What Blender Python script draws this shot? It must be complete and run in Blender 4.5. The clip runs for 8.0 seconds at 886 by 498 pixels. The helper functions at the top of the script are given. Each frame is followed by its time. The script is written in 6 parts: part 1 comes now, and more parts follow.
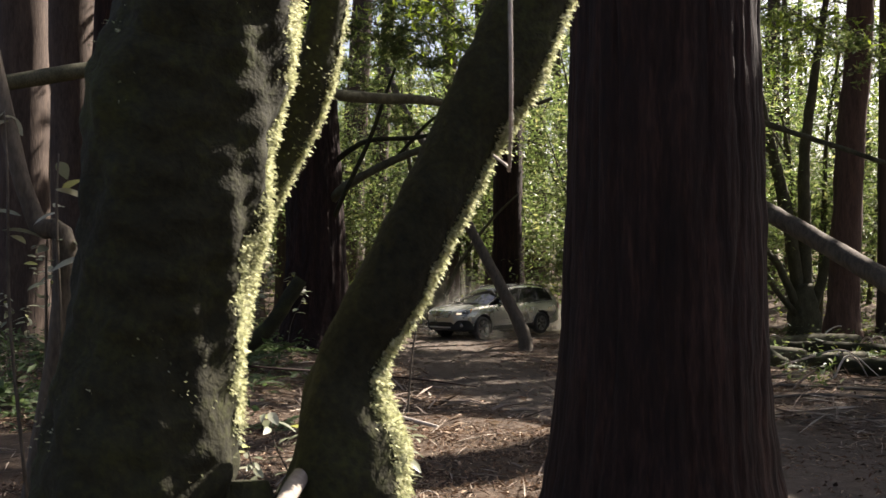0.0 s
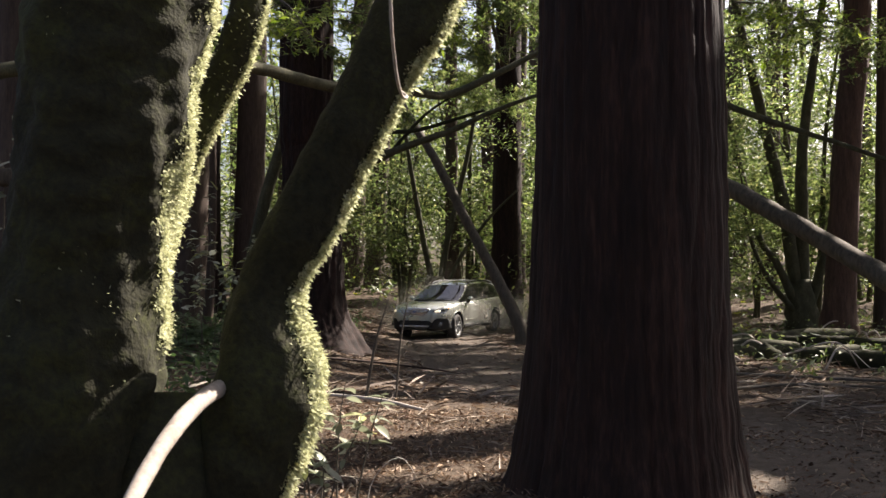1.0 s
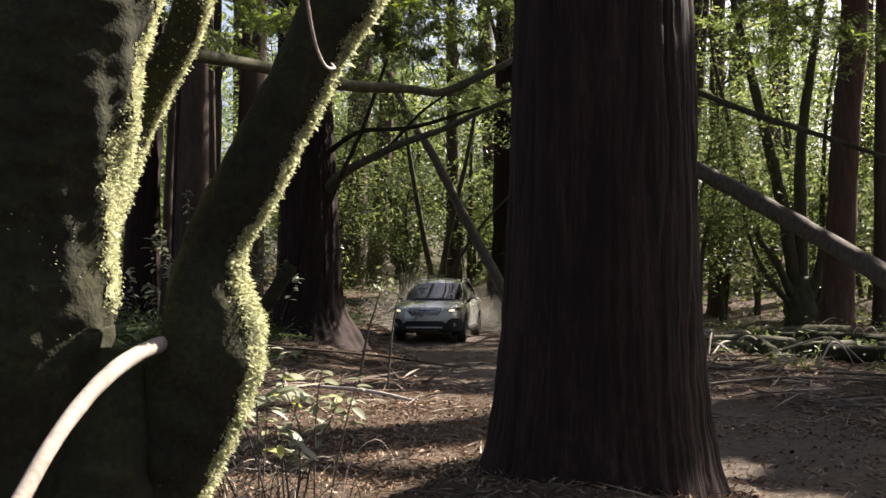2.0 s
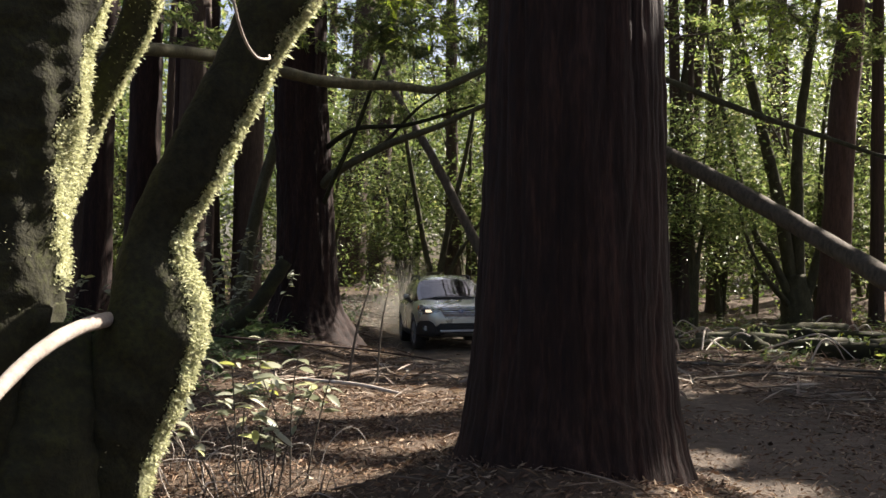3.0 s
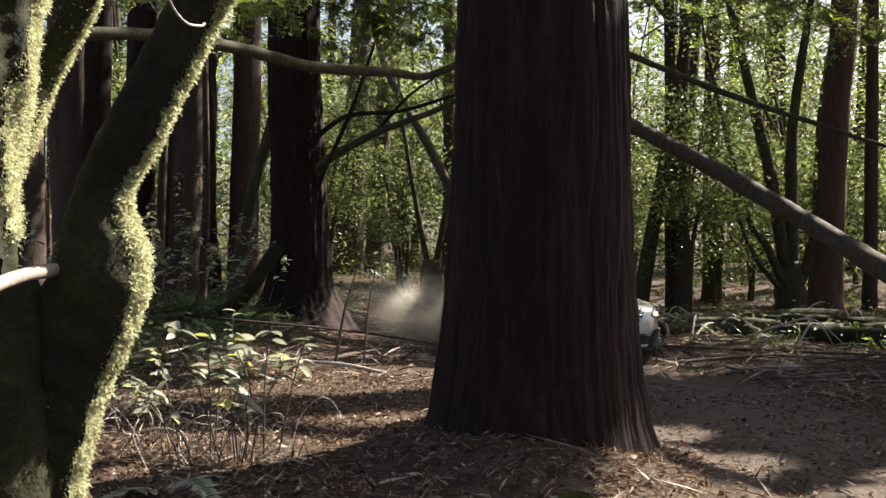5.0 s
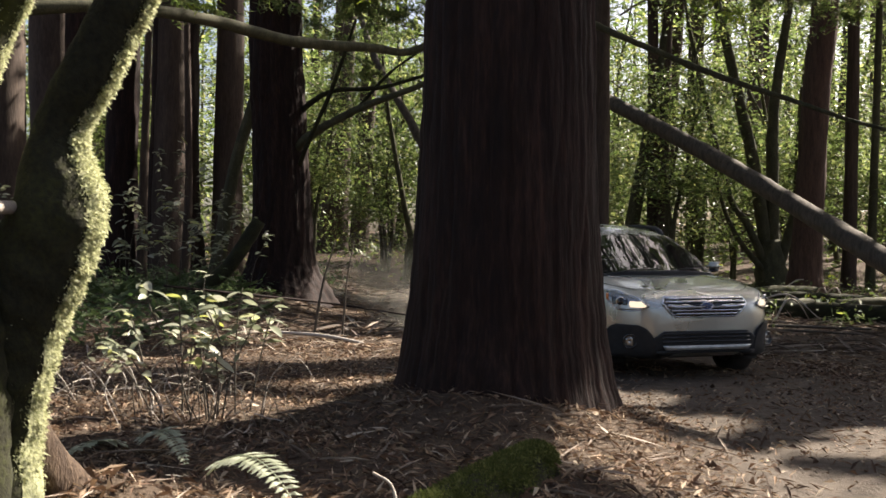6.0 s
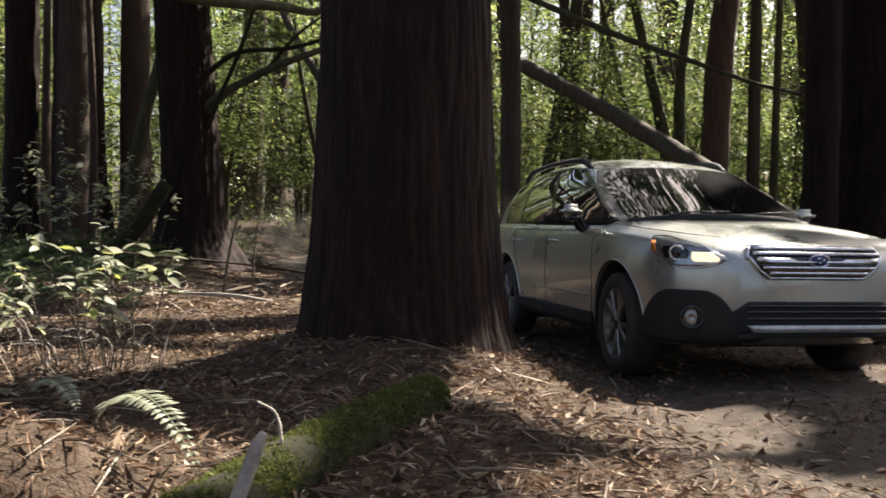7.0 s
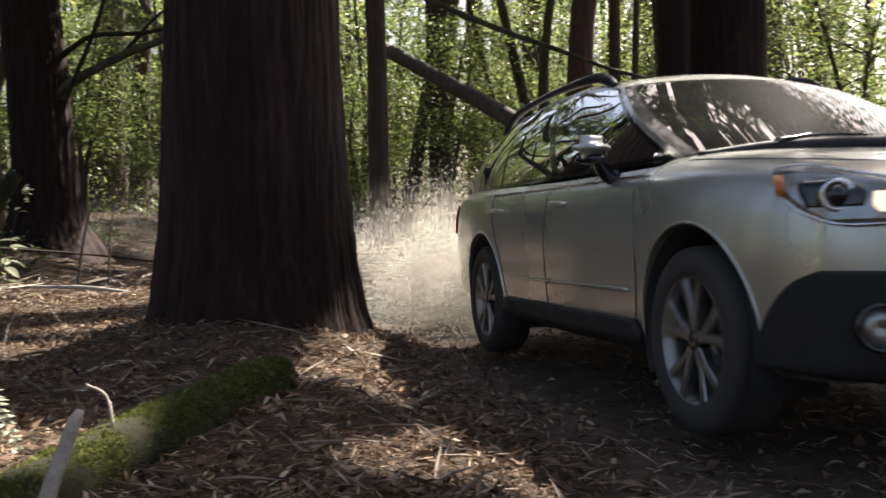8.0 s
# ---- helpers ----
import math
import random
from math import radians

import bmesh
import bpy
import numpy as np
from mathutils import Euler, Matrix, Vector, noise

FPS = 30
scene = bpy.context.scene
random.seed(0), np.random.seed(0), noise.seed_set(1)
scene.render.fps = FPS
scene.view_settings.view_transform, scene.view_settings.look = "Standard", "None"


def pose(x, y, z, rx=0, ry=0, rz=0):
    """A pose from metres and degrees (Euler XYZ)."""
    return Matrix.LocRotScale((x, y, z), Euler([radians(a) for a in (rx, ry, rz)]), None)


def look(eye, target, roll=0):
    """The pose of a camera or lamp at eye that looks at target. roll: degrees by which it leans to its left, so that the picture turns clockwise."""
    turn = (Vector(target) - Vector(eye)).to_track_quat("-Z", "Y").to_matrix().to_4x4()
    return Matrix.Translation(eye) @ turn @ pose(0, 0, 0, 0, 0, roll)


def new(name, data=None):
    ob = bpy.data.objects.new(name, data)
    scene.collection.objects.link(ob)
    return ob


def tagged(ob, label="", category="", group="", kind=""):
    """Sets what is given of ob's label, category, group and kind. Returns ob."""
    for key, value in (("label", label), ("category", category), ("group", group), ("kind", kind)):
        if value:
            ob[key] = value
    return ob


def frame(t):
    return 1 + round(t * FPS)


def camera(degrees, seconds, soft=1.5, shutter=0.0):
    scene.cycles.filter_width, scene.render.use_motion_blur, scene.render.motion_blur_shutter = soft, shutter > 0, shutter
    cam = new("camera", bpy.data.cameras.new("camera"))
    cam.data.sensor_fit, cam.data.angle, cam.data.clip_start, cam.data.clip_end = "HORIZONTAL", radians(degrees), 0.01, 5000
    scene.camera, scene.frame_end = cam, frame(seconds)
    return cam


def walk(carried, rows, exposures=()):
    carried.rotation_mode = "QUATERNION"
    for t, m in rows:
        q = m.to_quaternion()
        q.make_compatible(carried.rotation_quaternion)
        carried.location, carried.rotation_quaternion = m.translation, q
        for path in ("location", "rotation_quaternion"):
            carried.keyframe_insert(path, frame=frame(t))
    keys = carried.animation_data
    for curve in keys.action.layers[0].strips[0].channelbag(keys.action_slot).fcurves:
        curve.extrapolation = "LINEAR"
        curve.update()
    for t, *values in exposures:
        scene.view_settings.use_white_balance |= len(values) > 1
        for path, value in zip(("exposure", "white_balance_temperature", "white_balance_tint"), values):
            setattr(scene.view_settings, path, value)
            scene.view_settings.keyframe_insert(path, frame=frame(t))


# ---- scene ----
cam = camera(50.6, 8.0, soft=1.5, shutter=0.4)
METRES, EYE, TILT, LEAN, TURN = 1.58, 1.55, 2.0, 0.0, 0.0
ROWS = [
    (0.0, 0.0, 0.0, 0.0, 0.0, 0.0, 0.0),
    (0.5, 0.0691, -0.0468, -0.0504, 0.17, 0.0, -0.06),
    (1.0, 0.1287, -0.0901, -0.0977, 0.32, 0.03, -0.07),
    (1.5, 0.181, -0.1275, -0.129, 0.5, 0.06, -0.02),
    (3.0, 0.3495, -0.2466, -0.1763, 0.85, -0.02, -0.13),
    (3.5, 0.3901, -0.2746, -0.1874, 0.93, -0.07, -0.17),
    (4.0, 0.4214, -0.2976, -0.1987, 0.96, -0.13, -0.1),
    (4.5, 0.4476, -0.3182, -0.2105, 1.02, -0.35, -0.1),
    (6.0, 0.5547, -0.4163, -0.3043, 0.22, -1.74, -0.18),
    (6.5, 0.5966, -0.451, -0.3468, -2.0, -2.74, -0.02),
    (7.0, 0.6363, -0.4786, -0.3745, -4.71, -3.75, 0.28),
    (7.5, 0.6776, -0.5039, -0.3916, -8.08, -4.33, 0.64),
    (8.0, 0.7255, -0.5306, -0.4018, -12.33, -4.58, 1.08),
]
walk(cam, [(t, pose(0, 0, EYE, TILT, LEAN, TURN) @ pose(METRES * x, METRES * y, METRES * z, 90 + pitch, roll, yaw))
           for t, x, y, z, yaw, pitch, roll in ROWS],
     exposures=[(0.0, 2.10, 6550, 17), (6.5, 2.08, 6600, 14), (7.5, 2.12, 6550, 15), (8.0, 2.24, 6550, 15)])

# ---- sun and sky ----
SUN_EL, SUN_AZ = radians(46), radians(51)          # azimuth from +y towards +x
TO_SUN = Vector((math.sin(SUN_AZ) * math.cos(SUN_EL), math.cos(SUN_AZ) * math.cos(SUN_EL), math.sin(SUN_EL)))
world = bpy.data.worlds.new("world")
scene.world = world
world.use_nodes = True
sky = world.node_tree.nodes.new("ShaderNodeTexSky")
sky.sky_type, sky.sun_disc = "NISHITA", False
sky.sun_elevation, sky.sun_rotation, sky.dust_density = SUN_EL, SUN_AZ, 5.0
world.node_tree.links.new(sky.outputs[0], world.node_tree.nodes["Background"].inputs[0])
world.node_tree.nodes["Background"].inputs[1].default_value = 0.055
sun = new("sun", bpy.data.lights.new("sun", "SUN"))
sun.data.energy, sun.data.angle, sun.data.color = 5.0, radians(0.53), (1.0, 0.94, 0.82)
sun.matrix_world = look(TO_SUN * 60, (0, 0, 0))


# ---- small tools ----
rng = np.random.default_rng(7)


def smooth(v, a, b):
    u = np.clip((v - a) / (b - a), 0, 1)
    return u * u * (3 - 2 * u)


def mesh(name, verts, faces, smooth_faces=True, uv=None):
    me = bpy.data.meshes.new(name)
    verts = np.asarray(verts, np.float32)
    faces = np.asarray(faces, np.int32)
    k = faces.shape[1]
    me.vertices.add(len(verts))
    me.vertices.foreach_set("co", verts.ravel())
    me.loops.add(faces.size)
    me.loops.foreach_set("vertex_index", faces.ravel())
    me.polygons.add(len(faces))
    me.polygons.foreach_set("loop_start", np.arange(0, faces.size, k, dtype=np.int32))
    me.polygons.foreach_set("loop_total", np.full(len(faces), k, np.int32))
    me.update(calc_edges=True)
    me.polygons.foreach_set("use_smooth", np.full(len(faces), smooth_faces))
    return me


def part(name, data, material, parent=None, label=""):
    """Links a bmesh or mesh as one object under a thing or a part."""
    if isinstance(data, bmesh.types.BMesh):
        me = bpy.data.meshes.new(name)
        data.to_mesh(me)
        data.free()
    else:
        me = data
    if material and not me.materials:
        me.materials.append(material)
    ob = new(name, me)
    ob.parent = parent
    if label:
        ob["label"] = label
    return ob


def empty(name, m=None):
    ob = new(name)
    ob.empty_display_size = 0.2
    if m is not None:
        ob.matrix_world = m
    return ob


def fbm(p, seed=0, octaves=3):
    """Cheap smooth noise for arrays of points (n, 3), about -1..1."""
    r = np.random.default_rng(1000 + seed)
    out, amp, fr, tot = np.zeros(len(p)), 1.0, 1.0, 0.0
    for _ in range(octaves):
        for _ in range(4):
            k = r.normal(size=3) * fr * 1.6
            out += amp * np.sin(p @ k + r.uniform(0, 6.28)) * 0.5
        tot += amp
        amp *= 0.55
        fr *= 2.1
    return out / tot


def spline(ctrl, n):
    """Catmull-Rom through rows of numbers."""
    c = np.asarray(ctrl, float)
    c = np.vstack([2 * c[0] - c[1], c, 2 * c[-1] - c[-2]])
    u = np.linspace(0, len(c) - 3 - 1e-6, n)
    i, s = u.astype(int), (u % 1)[:, None]
    a, b, d, e = c[i], c[i + 1], c[i + 2], c[i + 3]
    return 0.5 * (2 * b + (d - a) * s + (2 * a - 5 * b + 4 * d - e) * s**2 + (3 * b - a - 3 * d + e) * s**3)


def tube(ctrl, rings, sides, shape=None, cap=True):
    """A limb along rows (x, y, z, radius). shape(angle, height share, points) gives a factor on the radius."""
    s = spline(ctrl, rings)
    p, r = s[:, :3], np.maximum(s[:, 3], 0.0015)
    d = np.gradient(p, axis=0)
    d /= np.linalg.norm(d, axis=1)[:, None]
    ref = np.where(np.abs(d[:, 2:3]) < 0.9, np.array([[0, 0, 1.0]]), np.array([[0, 1.0, 0]]))
    ref = np.array([0, 1.0, 0]) if np.abs(d[:, 2]).mean() > 0.55 else np.array([0, 0, 1.0])
    a = np.cross(d, ref)
    a /= np.linalg.norm(a, axis=1)[:, None]
    b = np.cross(d, a)
    th = np.linspace(0, 2 * np.pi, sides, endpoint=False)
    ring = a[:, None] * np.cos(th)[None, :, None] + b[:, None] * np.sin(th)[None, :, None]
    fac = np.ones((rings, sides))
    if shape:
        base = p[:, None] + ring * r[:, None, None]
        fac = shape(np.broadcast_to(th, (rings, sides)), np.broadcast_to(np.linspace(0, 1, rings)[:, None], (rings, sides)), base.reshape(-1, 3)).reshape(rings, sides)
    v = (p[:, None] + ring * (r[:, None] * fac)[:, :, None]).reshape(-1, 3)
    i = np.arange(rings - 1)[:, None] * sides
    j = np.arange(sides)[None]
    k = (j + 1) % sides
    f = np.stack([i + j, i + k, i + sides + k, i + sides + j], -1).reshape(-1, 4)
    if cap:
        v = np.vstack([v, p[0], p[-1]])
        n = len(v)
        jj = np.arange(sides)
        kk = (jj + 1) % sides
        f = np.vstack([f, np.stack([kk, jj, np.full(sides, n - 2), np.full(sides, n - 2)], -1),
                       np.stack([jj, kk, np.full(sides, n - 1), np.full(sides, n - 1)], -1) + np.array([1, 1, 0, 0]) * (rings - 1) * sides])
    return v, f


def tri_fix(f):
    """Quads with a doubled corner become plain triangles beside the rest: all faces as triangles."""
    t = np.vstack([f[:, [0, 1, 2]], f[:, [0, 2, 3]]])
    ok = (t[:, 0] != t[:, 1]) & (t[:, 1] != t[:, 2]) & (t[:, 0] != t[:, 2])
    return t[ok]


def limb_mesh(name, limbs):
    """limbs: (ctrl, rings, sides, shape) joined into one mesh."""
    vs, fs, n = [], [], 0
    for l in limbs:
        v, f = tube(*l)
        vs.append(v)
        fs.append(tri_fix(f) + n)
        n += len(v)
    return mesh(name, np.vstack(vs), np.vstack(fs))


def leaves(centres, size, spread=0.35, aspect=0.42, seed=0, droop=0.0):
    """One folded four-cornered blade a point: verts and faces."""
    r = np.random.default_rng(seed)
    n = len(centres)
    d = r.normal(size=(n, 3))
    d[:, 2] = d[:, 2] * 0.5 - droop
    d /= np.linalg.norm(d, axis=1)[:, None]
    up = r.normal(size=(n, 3)) * spread + [0, 0, 1]
    s = np.cross(d, up)
    s /= np.linalg.norm(s, axis=1)[:, None] + 1e-9
    u = np.cross(s, d)
    L = (size * r.uniform(0.6, 1.35, n))[:, None]
    w = L * aspect
    c = np.asarray(centres)
    v = np.stack([c - d * L * 0.5, c - s * w * 0.5 + u * w * 0.15, c + d * L * 0.5, c + s * w * 0.5 + u * w * 0.15], 1).reshape(-1, 3)
    i = np.arange(n)[:, None] * 4
    f = np.vstack([i + [0, 1, 2], i + [0, 2, 3]])
    return v, f


# ---- materials ----
def material(name, build):
    m = bpy.data.materials.new(name)
    m.use_nodes = True
    nt = m.node_tree
    bsdf = nt.nodes["Principled BSDF"]
    build(nt, bsdf)
    return m


def node(nt, kind, **inputs):
    n = nt.nodes.new(kind)
    for k, v in inputs.items():
        n.inputs[k.replace("_", " ")].default_value = v
    return n


def ramp(nt, fac, stops):
    n = nt.nodes.new("ShaderNodeValToRGB")
    e = n.color_ramp.elements
    while len(e) < len(stops):
        e.new(0.5)
    for el, (p, c) in zip(e, stops):
        el.position, el.color = p, (*c, 1)
    nt.links.new(fac, n.inputs[0])
    return n.outputs[0]


def coords(nt, scale=(1, 1, 1), which="Object"):
    tc = nt.nodes.new("ShaderNodeTexCoord")
    mp = nt.nodes.new("ShaderNodeMapping")
    mp.inputs["Scale"].default_value = scale
    nt.links.new(tc.outputs[which], mp.inputs[0])
    return mp.outputs[0]


def noise_tex(nt, vec, scale, detail=5, rough=0.6):
    n = node(nt, "ShaderNodeTexNoise", Scale=scale, Detail=detail, Roughness=rough)
    nt.links.new(vec, n.inputs["Vector"])
    return n.outputs["Fac"]


def bump(nt, bsdf, height, strength, distance):
    b = node(nt, "ShaderNodeBump", Strength=strength, Distance=distance)
    nt.links.new(height, b.inputs["Height"])
    nt.links.new(b.outputs[0], bsdf.inputs["Normal"])


def mix_colour(nt, fac, a, b):
    m = nt.nodes.new("ShaderNodeMix")
    m.data_type = "RGBA"
    nt.links.new(fac, m.inputs[0])
    for sock, c in ((m.inputs[6], a), (m.inputs[7], b)):
        if isinstance(c, tuple):
            sock.default_value = (*c, 1)
        else:
            nt.links.new(c, sock)
    return m.outputs[2]


def noisy(name, stops, scale=(1, 1, 1), freq=6, rough=0.85, bump_s=0.5, bump_d=0.01, fine=40, metal=0.0):
    """A surface with colour at two scales and relief."""
    def build(nt, b):
        v = coords(nt, scale)
        big, small = noise_tex(nt, v, freq), noise_tex(nt, v, fine, 3)
        m = nt.nodes.new("ShaderNodeMath")
        m.operation = "MULTIPLY_ADD"
        m.inputs[1].default_value = 0.45
        nt.links.new(small, m.inputs[0])
        sc = nt.nodes.new("ShaderNodeMath")
        sc.operation = "MULTIPLY"
        sc.inputs[1].default_value = 0.55
        nt.links.new(big, sc.inputs[0])
        nt.links.new(sc.outputs[0], m.inputs[2])
        nt.links.new(ramp(nt, m.outputs[0], stops), b.inputs["Base Color"])
        b.inputs["Roughness"].default_value = rough
        b.inputs["Metallic"].default_value = metal
        b.inputs["Specular IOR Level"].default_value = 0.25
        bump(nt, b, m.outputs[0], bump_s, bump_d)
    return material(name, build)


def leafy(name, stops, through_light=0.45, rough=0.5, spec=0.35):
    """Leaves: a colour from island to island, light passing through."""
    def build(nt, b):
        g = nt.nodes.new("ShaderNodeNewGeometry")
        c = ramp(nt, g.outputs["Random Per Island"], stops)
        nt.links.new(c, b.inputs["Base Color"])
        b.inputs["Roughness"].default_value = rough
        b.inputs["Specular IOR Level"].default_value = spec
        t = nt.nodes.new("ShaderNodeBsdfTranslucent")
        h = node(nt, "ShaderNodeHueSaturation", Saturation=1.1, Value=1.5)
        nt.links.new(c, h.inputs["Color"])
        nt.links.new(h.outputs[0], t.inputs[0])
        mx = nt.nodes.new("ShaderNodeMixShader")
        mx.inputs[0].default_value = through_light
        nt.links.new(b.outputs[0], mx.inputs[1])
        nt.links.new(t.outputs[0], mx.inputs[2])
        nt.links.new(mx.outputs[0], nt.nodes["Material Output"].inputs[0])
    return material(name, build)


# Near-black reddish bark: the forest shade on these trunks is put into the colour.
BARK_RED_SHADE = noisy("shaded_redwood_bark", [(0.3, (0.004, 0.0026, 0.002)), (0.5, (0.0155, 0.0078, 0.0056)), (0.75, (0.052, 0.026, 0.019))], (6, 6, 0.7), 1.6, 0.9, 0.8, 0.02, 9)
# Paler than the near bark: the haze of distance is put into the colour.
BARK_HAZED = noisy("hazed_bark", [(0.3, (0.025, 0.018, 0.014)), (0.7, (0.10, 0.072, 0.055))], (5, 5, 0.6), 1.6, 0.9, 0.6, 0.03, 9)
BARK_FIBRE = noisy("fibrous_bark", [(0.3, (0.015, 0.010, 0.007)), (0.5, (0.055, 0.036, 0.024)), (0.7, (0.15, 0.105, 0.07))], (6, 6, 2), 3, 0.95, 1.0, 0.02, 20)
# Darker copy of the dead wood, holding down the sun's brightness by colour.
WOOD_DIM = noisy("dim_wood", [(0.3, (0.13, 0.105, 0.085)), (0.7, (0.34, 0.295, 0.25))], (1, 1, 1), 14, 0.85, 0.6, 0.005, 70)
BARK_ROSE = noisy("rosy_bark", [(0.3, (0.03, 0.019, 0.014)), (0.7, (0.12, 0.074, 0.056))], (5, 5, 0.6), 1.6, 0.9, 0.6, 0.03, 9)
BARK_BAY = noisy("bay_bark", [(0.3, (0.025, 0.024, 0.015)), (0.5, (0.06, 0.058, 0.032)), (0.75, (0.13, 0.115, 0.075))], (2, 2, 1), 3, 0.9, 0.6, 0.01, 30)
BARK_MOSS = noisy("mossy_bark", [(0.3, (0.008, 0.008, 0.005)), (0.5, (0.022, 0.021, 0.010)), (0.66, (0.038, 0.042, 0.012)), (0.8, (0.085, 0.050, 0.034))], (1, 1, 1), 5, 0.95, 0.9, 0.012, 60)
BARK_GREY = noisy("grey_bark", [(0.3, (0.030, 0.025, 0.019)), (0.7, (0.14, 0.118, 0.092))], (3, 3, 1), 4, 0.9, 0.6, 0.01, 30)
WOOD_DEAD = noisy("dead_wood", [(0.3, (0.24, 0.20, 0.165)), (0.7, (0.55, 0.49, 0.42))], (1, 1, 1), 14, 0.85, 0.5, 0.004, 70)
# Moss of the two stems, its tones raised to carry the sunlight on it.
MOSS_SUNLIT = leafy("moss", [(0.0, (0.20, 0.21, 0.115)), (0.5, (0.36, 0.365, 0.22)), (1.0, (0.50, 0.495, 0.34))], 0.45, 0.9, 0.1)
SUNLIT_CUSHION = noisy("moss_cushion", [(0.3, (0.13, 0.137, 0.066)), (0.5, (0.29, 0.295, 0.165)), (0.7, (0.46, 0.455, 0.29))], (1, 1, 1), 30, 0.95, 1.0, 0.006, 160)
LEAF_BAY = leafy("bay_leaf", [(0.0, (0.05, 0.074, 0.024)), (0.5, (0.10, 0.132, 0.044)), (0.85, (0.15, 0.18, 0.068)), (1.0, (0.25, 0.25, 0.10))], 0.55, 0.4, 0.5)
LEAF_FIR = leafy("needle_spray", [(0.0, (0.018, 0.035, 0.012)), (1.0, (0.045, 0.07, 0.022))], 0.3, 0.6)
LEAF_SHRUB = leafy("shrub_leaf", [(0.0, (0.06, 0.09, 0.025)), (0.6, (0.11, 0.14, 0.05)), (0.85, (0.17, 0.19, 0.08)), (1.0, (0.22, 0.24, 0.03))], 0.4, 0.5, 0.5)
LEAF_FERN = leafy("fern_leaf", [(0.0, (0.035, 0.06, 0.02)), (1.0, (0.09, 0.12, 0.05))], 0.35, 0.6)
LITTER = leafy("litter", [(0.0, (0.03, 0.02, 0.014)), (0.5, (0.13, 0.078, 0.050)), (0.82, (0.27, 0.19, 0.125)), (1.0, (0.46, 0.38, 0.28))], 0.1, 0.8, 0.2)


def ground_build(nt, b):
    v = coords(nt)
    big, mid, fine = noise_tex(nt, v, 0.7, 6), noise_tex(nt, v, 7, 6, 0.7), noise_tex(nt, v, 55, 4, 0.7)
    c = mix_colour(nt, big, ramp(nt, mid, [(0.3, (0.018, 0.012, 0.009)), (0.5, (0.065, 0.045, 0.031)), (0.72, (0.16, 0.12, 0.083))]),
                   ramp(nt, fine, [(0.3, (0.026, 0.018, 0.013)), (0.7, (0.125, 0.092, 0.065))]))
    at = nt.nodes.new("ShaderNodeAttribute")
    at.attribute_name = "track"
    dirt = ramp(nt, mid, [(0.3, (0.052, 0.041, 0.032)), (0.7, (0.125, 0.101, 0.079))])
    nt.links.new(mix_colour(nt, at.outputs["Fac"], c, dirt), b.inputs["Base Color"])
    b.inputs["Roughness"].default_value = 0.95
    b.inputs["Specular IOR Level"].default_value = 0.15
    a = nt.nodes.new("ShaderNodeMath")
    nt.links.new(mid, a.inputs[0])
    nt.links.new(fine, a.inputs[1])
    bump(nt, b, a.outputs[0], 0.8, 0.03)


GROUND = material("forest_floor", ground_build)

# ---- ground ----
TRACK = np.array([(3.6, -8), (3.55, 0), (3.55, 3.5), (3.42, 7), (3.2, 9.7), (2.8, 11.5), (1.75, 14), (0.9, 16.6), (0.45, 20.8), (0.2, 22.3), (-0.05, 25), (0.0, 27.3),
                  (0.9, 29.3), (3.5, 31), (9, 33), (18, 34)], float)


def track_distance(x, y):
    best = np.full(np.shape(x), 1e9)
    for (ax, ay), (bx, by) in zip(TRACK[:-1], TRACK[1:]):
        dx, dy = bx - ax, by - ay
        s = np.clip(((x - ax) * dx + (y - ay) * dy) / (dx * dx + dy * dy), 0, 1)
        best = np.minimum(best, np.hypot(x - ax - s * dx, y - ay - s * dy))
    return best


def height(x, y):
    x, y = np.asarray(x, float), np.asarray(y, float)
    d = track_distance(x, y)
    left = smooth(np.interp(y, TRACK[:12, 1], TRACK[:12, 0]) - x, -0.5, 0.5)
    z = -0.19 + 0.17 * (1 - smooth(y, 1.5, 8.2))
    z = z + (0.06 - z) * smooth(d, 1.1, 2.3) * left * (1 - smooth(y, 9, 16))
    z = z + 0.42 * smooth(-x, 0.9, 3.0) * smooth(y, 9, 17) * (1 - smooth(y, 40, 60))
    z = z + 0.15 * smooth(np.hypot((x - 1.25) / 1.5, (y - 5.35) / 1.4), 1.0, 0.35)
    z = z + 0.20 * smooth(np.hypot((x + 0.3) / 0.6, (y - 2.4) / 0.6), 1.0, 0.2)
    z = z + 0.06 * np.maximum(0, y - 29) * (1 - smooth(y, 70, 160) * 0.6) * smooth(d, 1, 6)
    z = z + 0.15 * smooth(x, 6, 12) * smooth(y, 18, 26)
    p = np.stack([x.ravel(), y.ravel(), np.zeros(x.size)], -1)
    wild = smooth(d, 0.9, 2.0)
    z = z + (fbm(p * 0.5, 1) * 0.05 + fbm(p * 1.9, 2) * 0.022 + fbm(p * 6, 3) * 0.011).reshape(x.shape) * (0.25 + 0.75 * wild)
    z = z - 0.03 * np.exp(-((d - 0.78) / 0.16) ** 2)
    return z


def h(x, y):
    return float(height(np.array([x]), np.array([y]))[0])


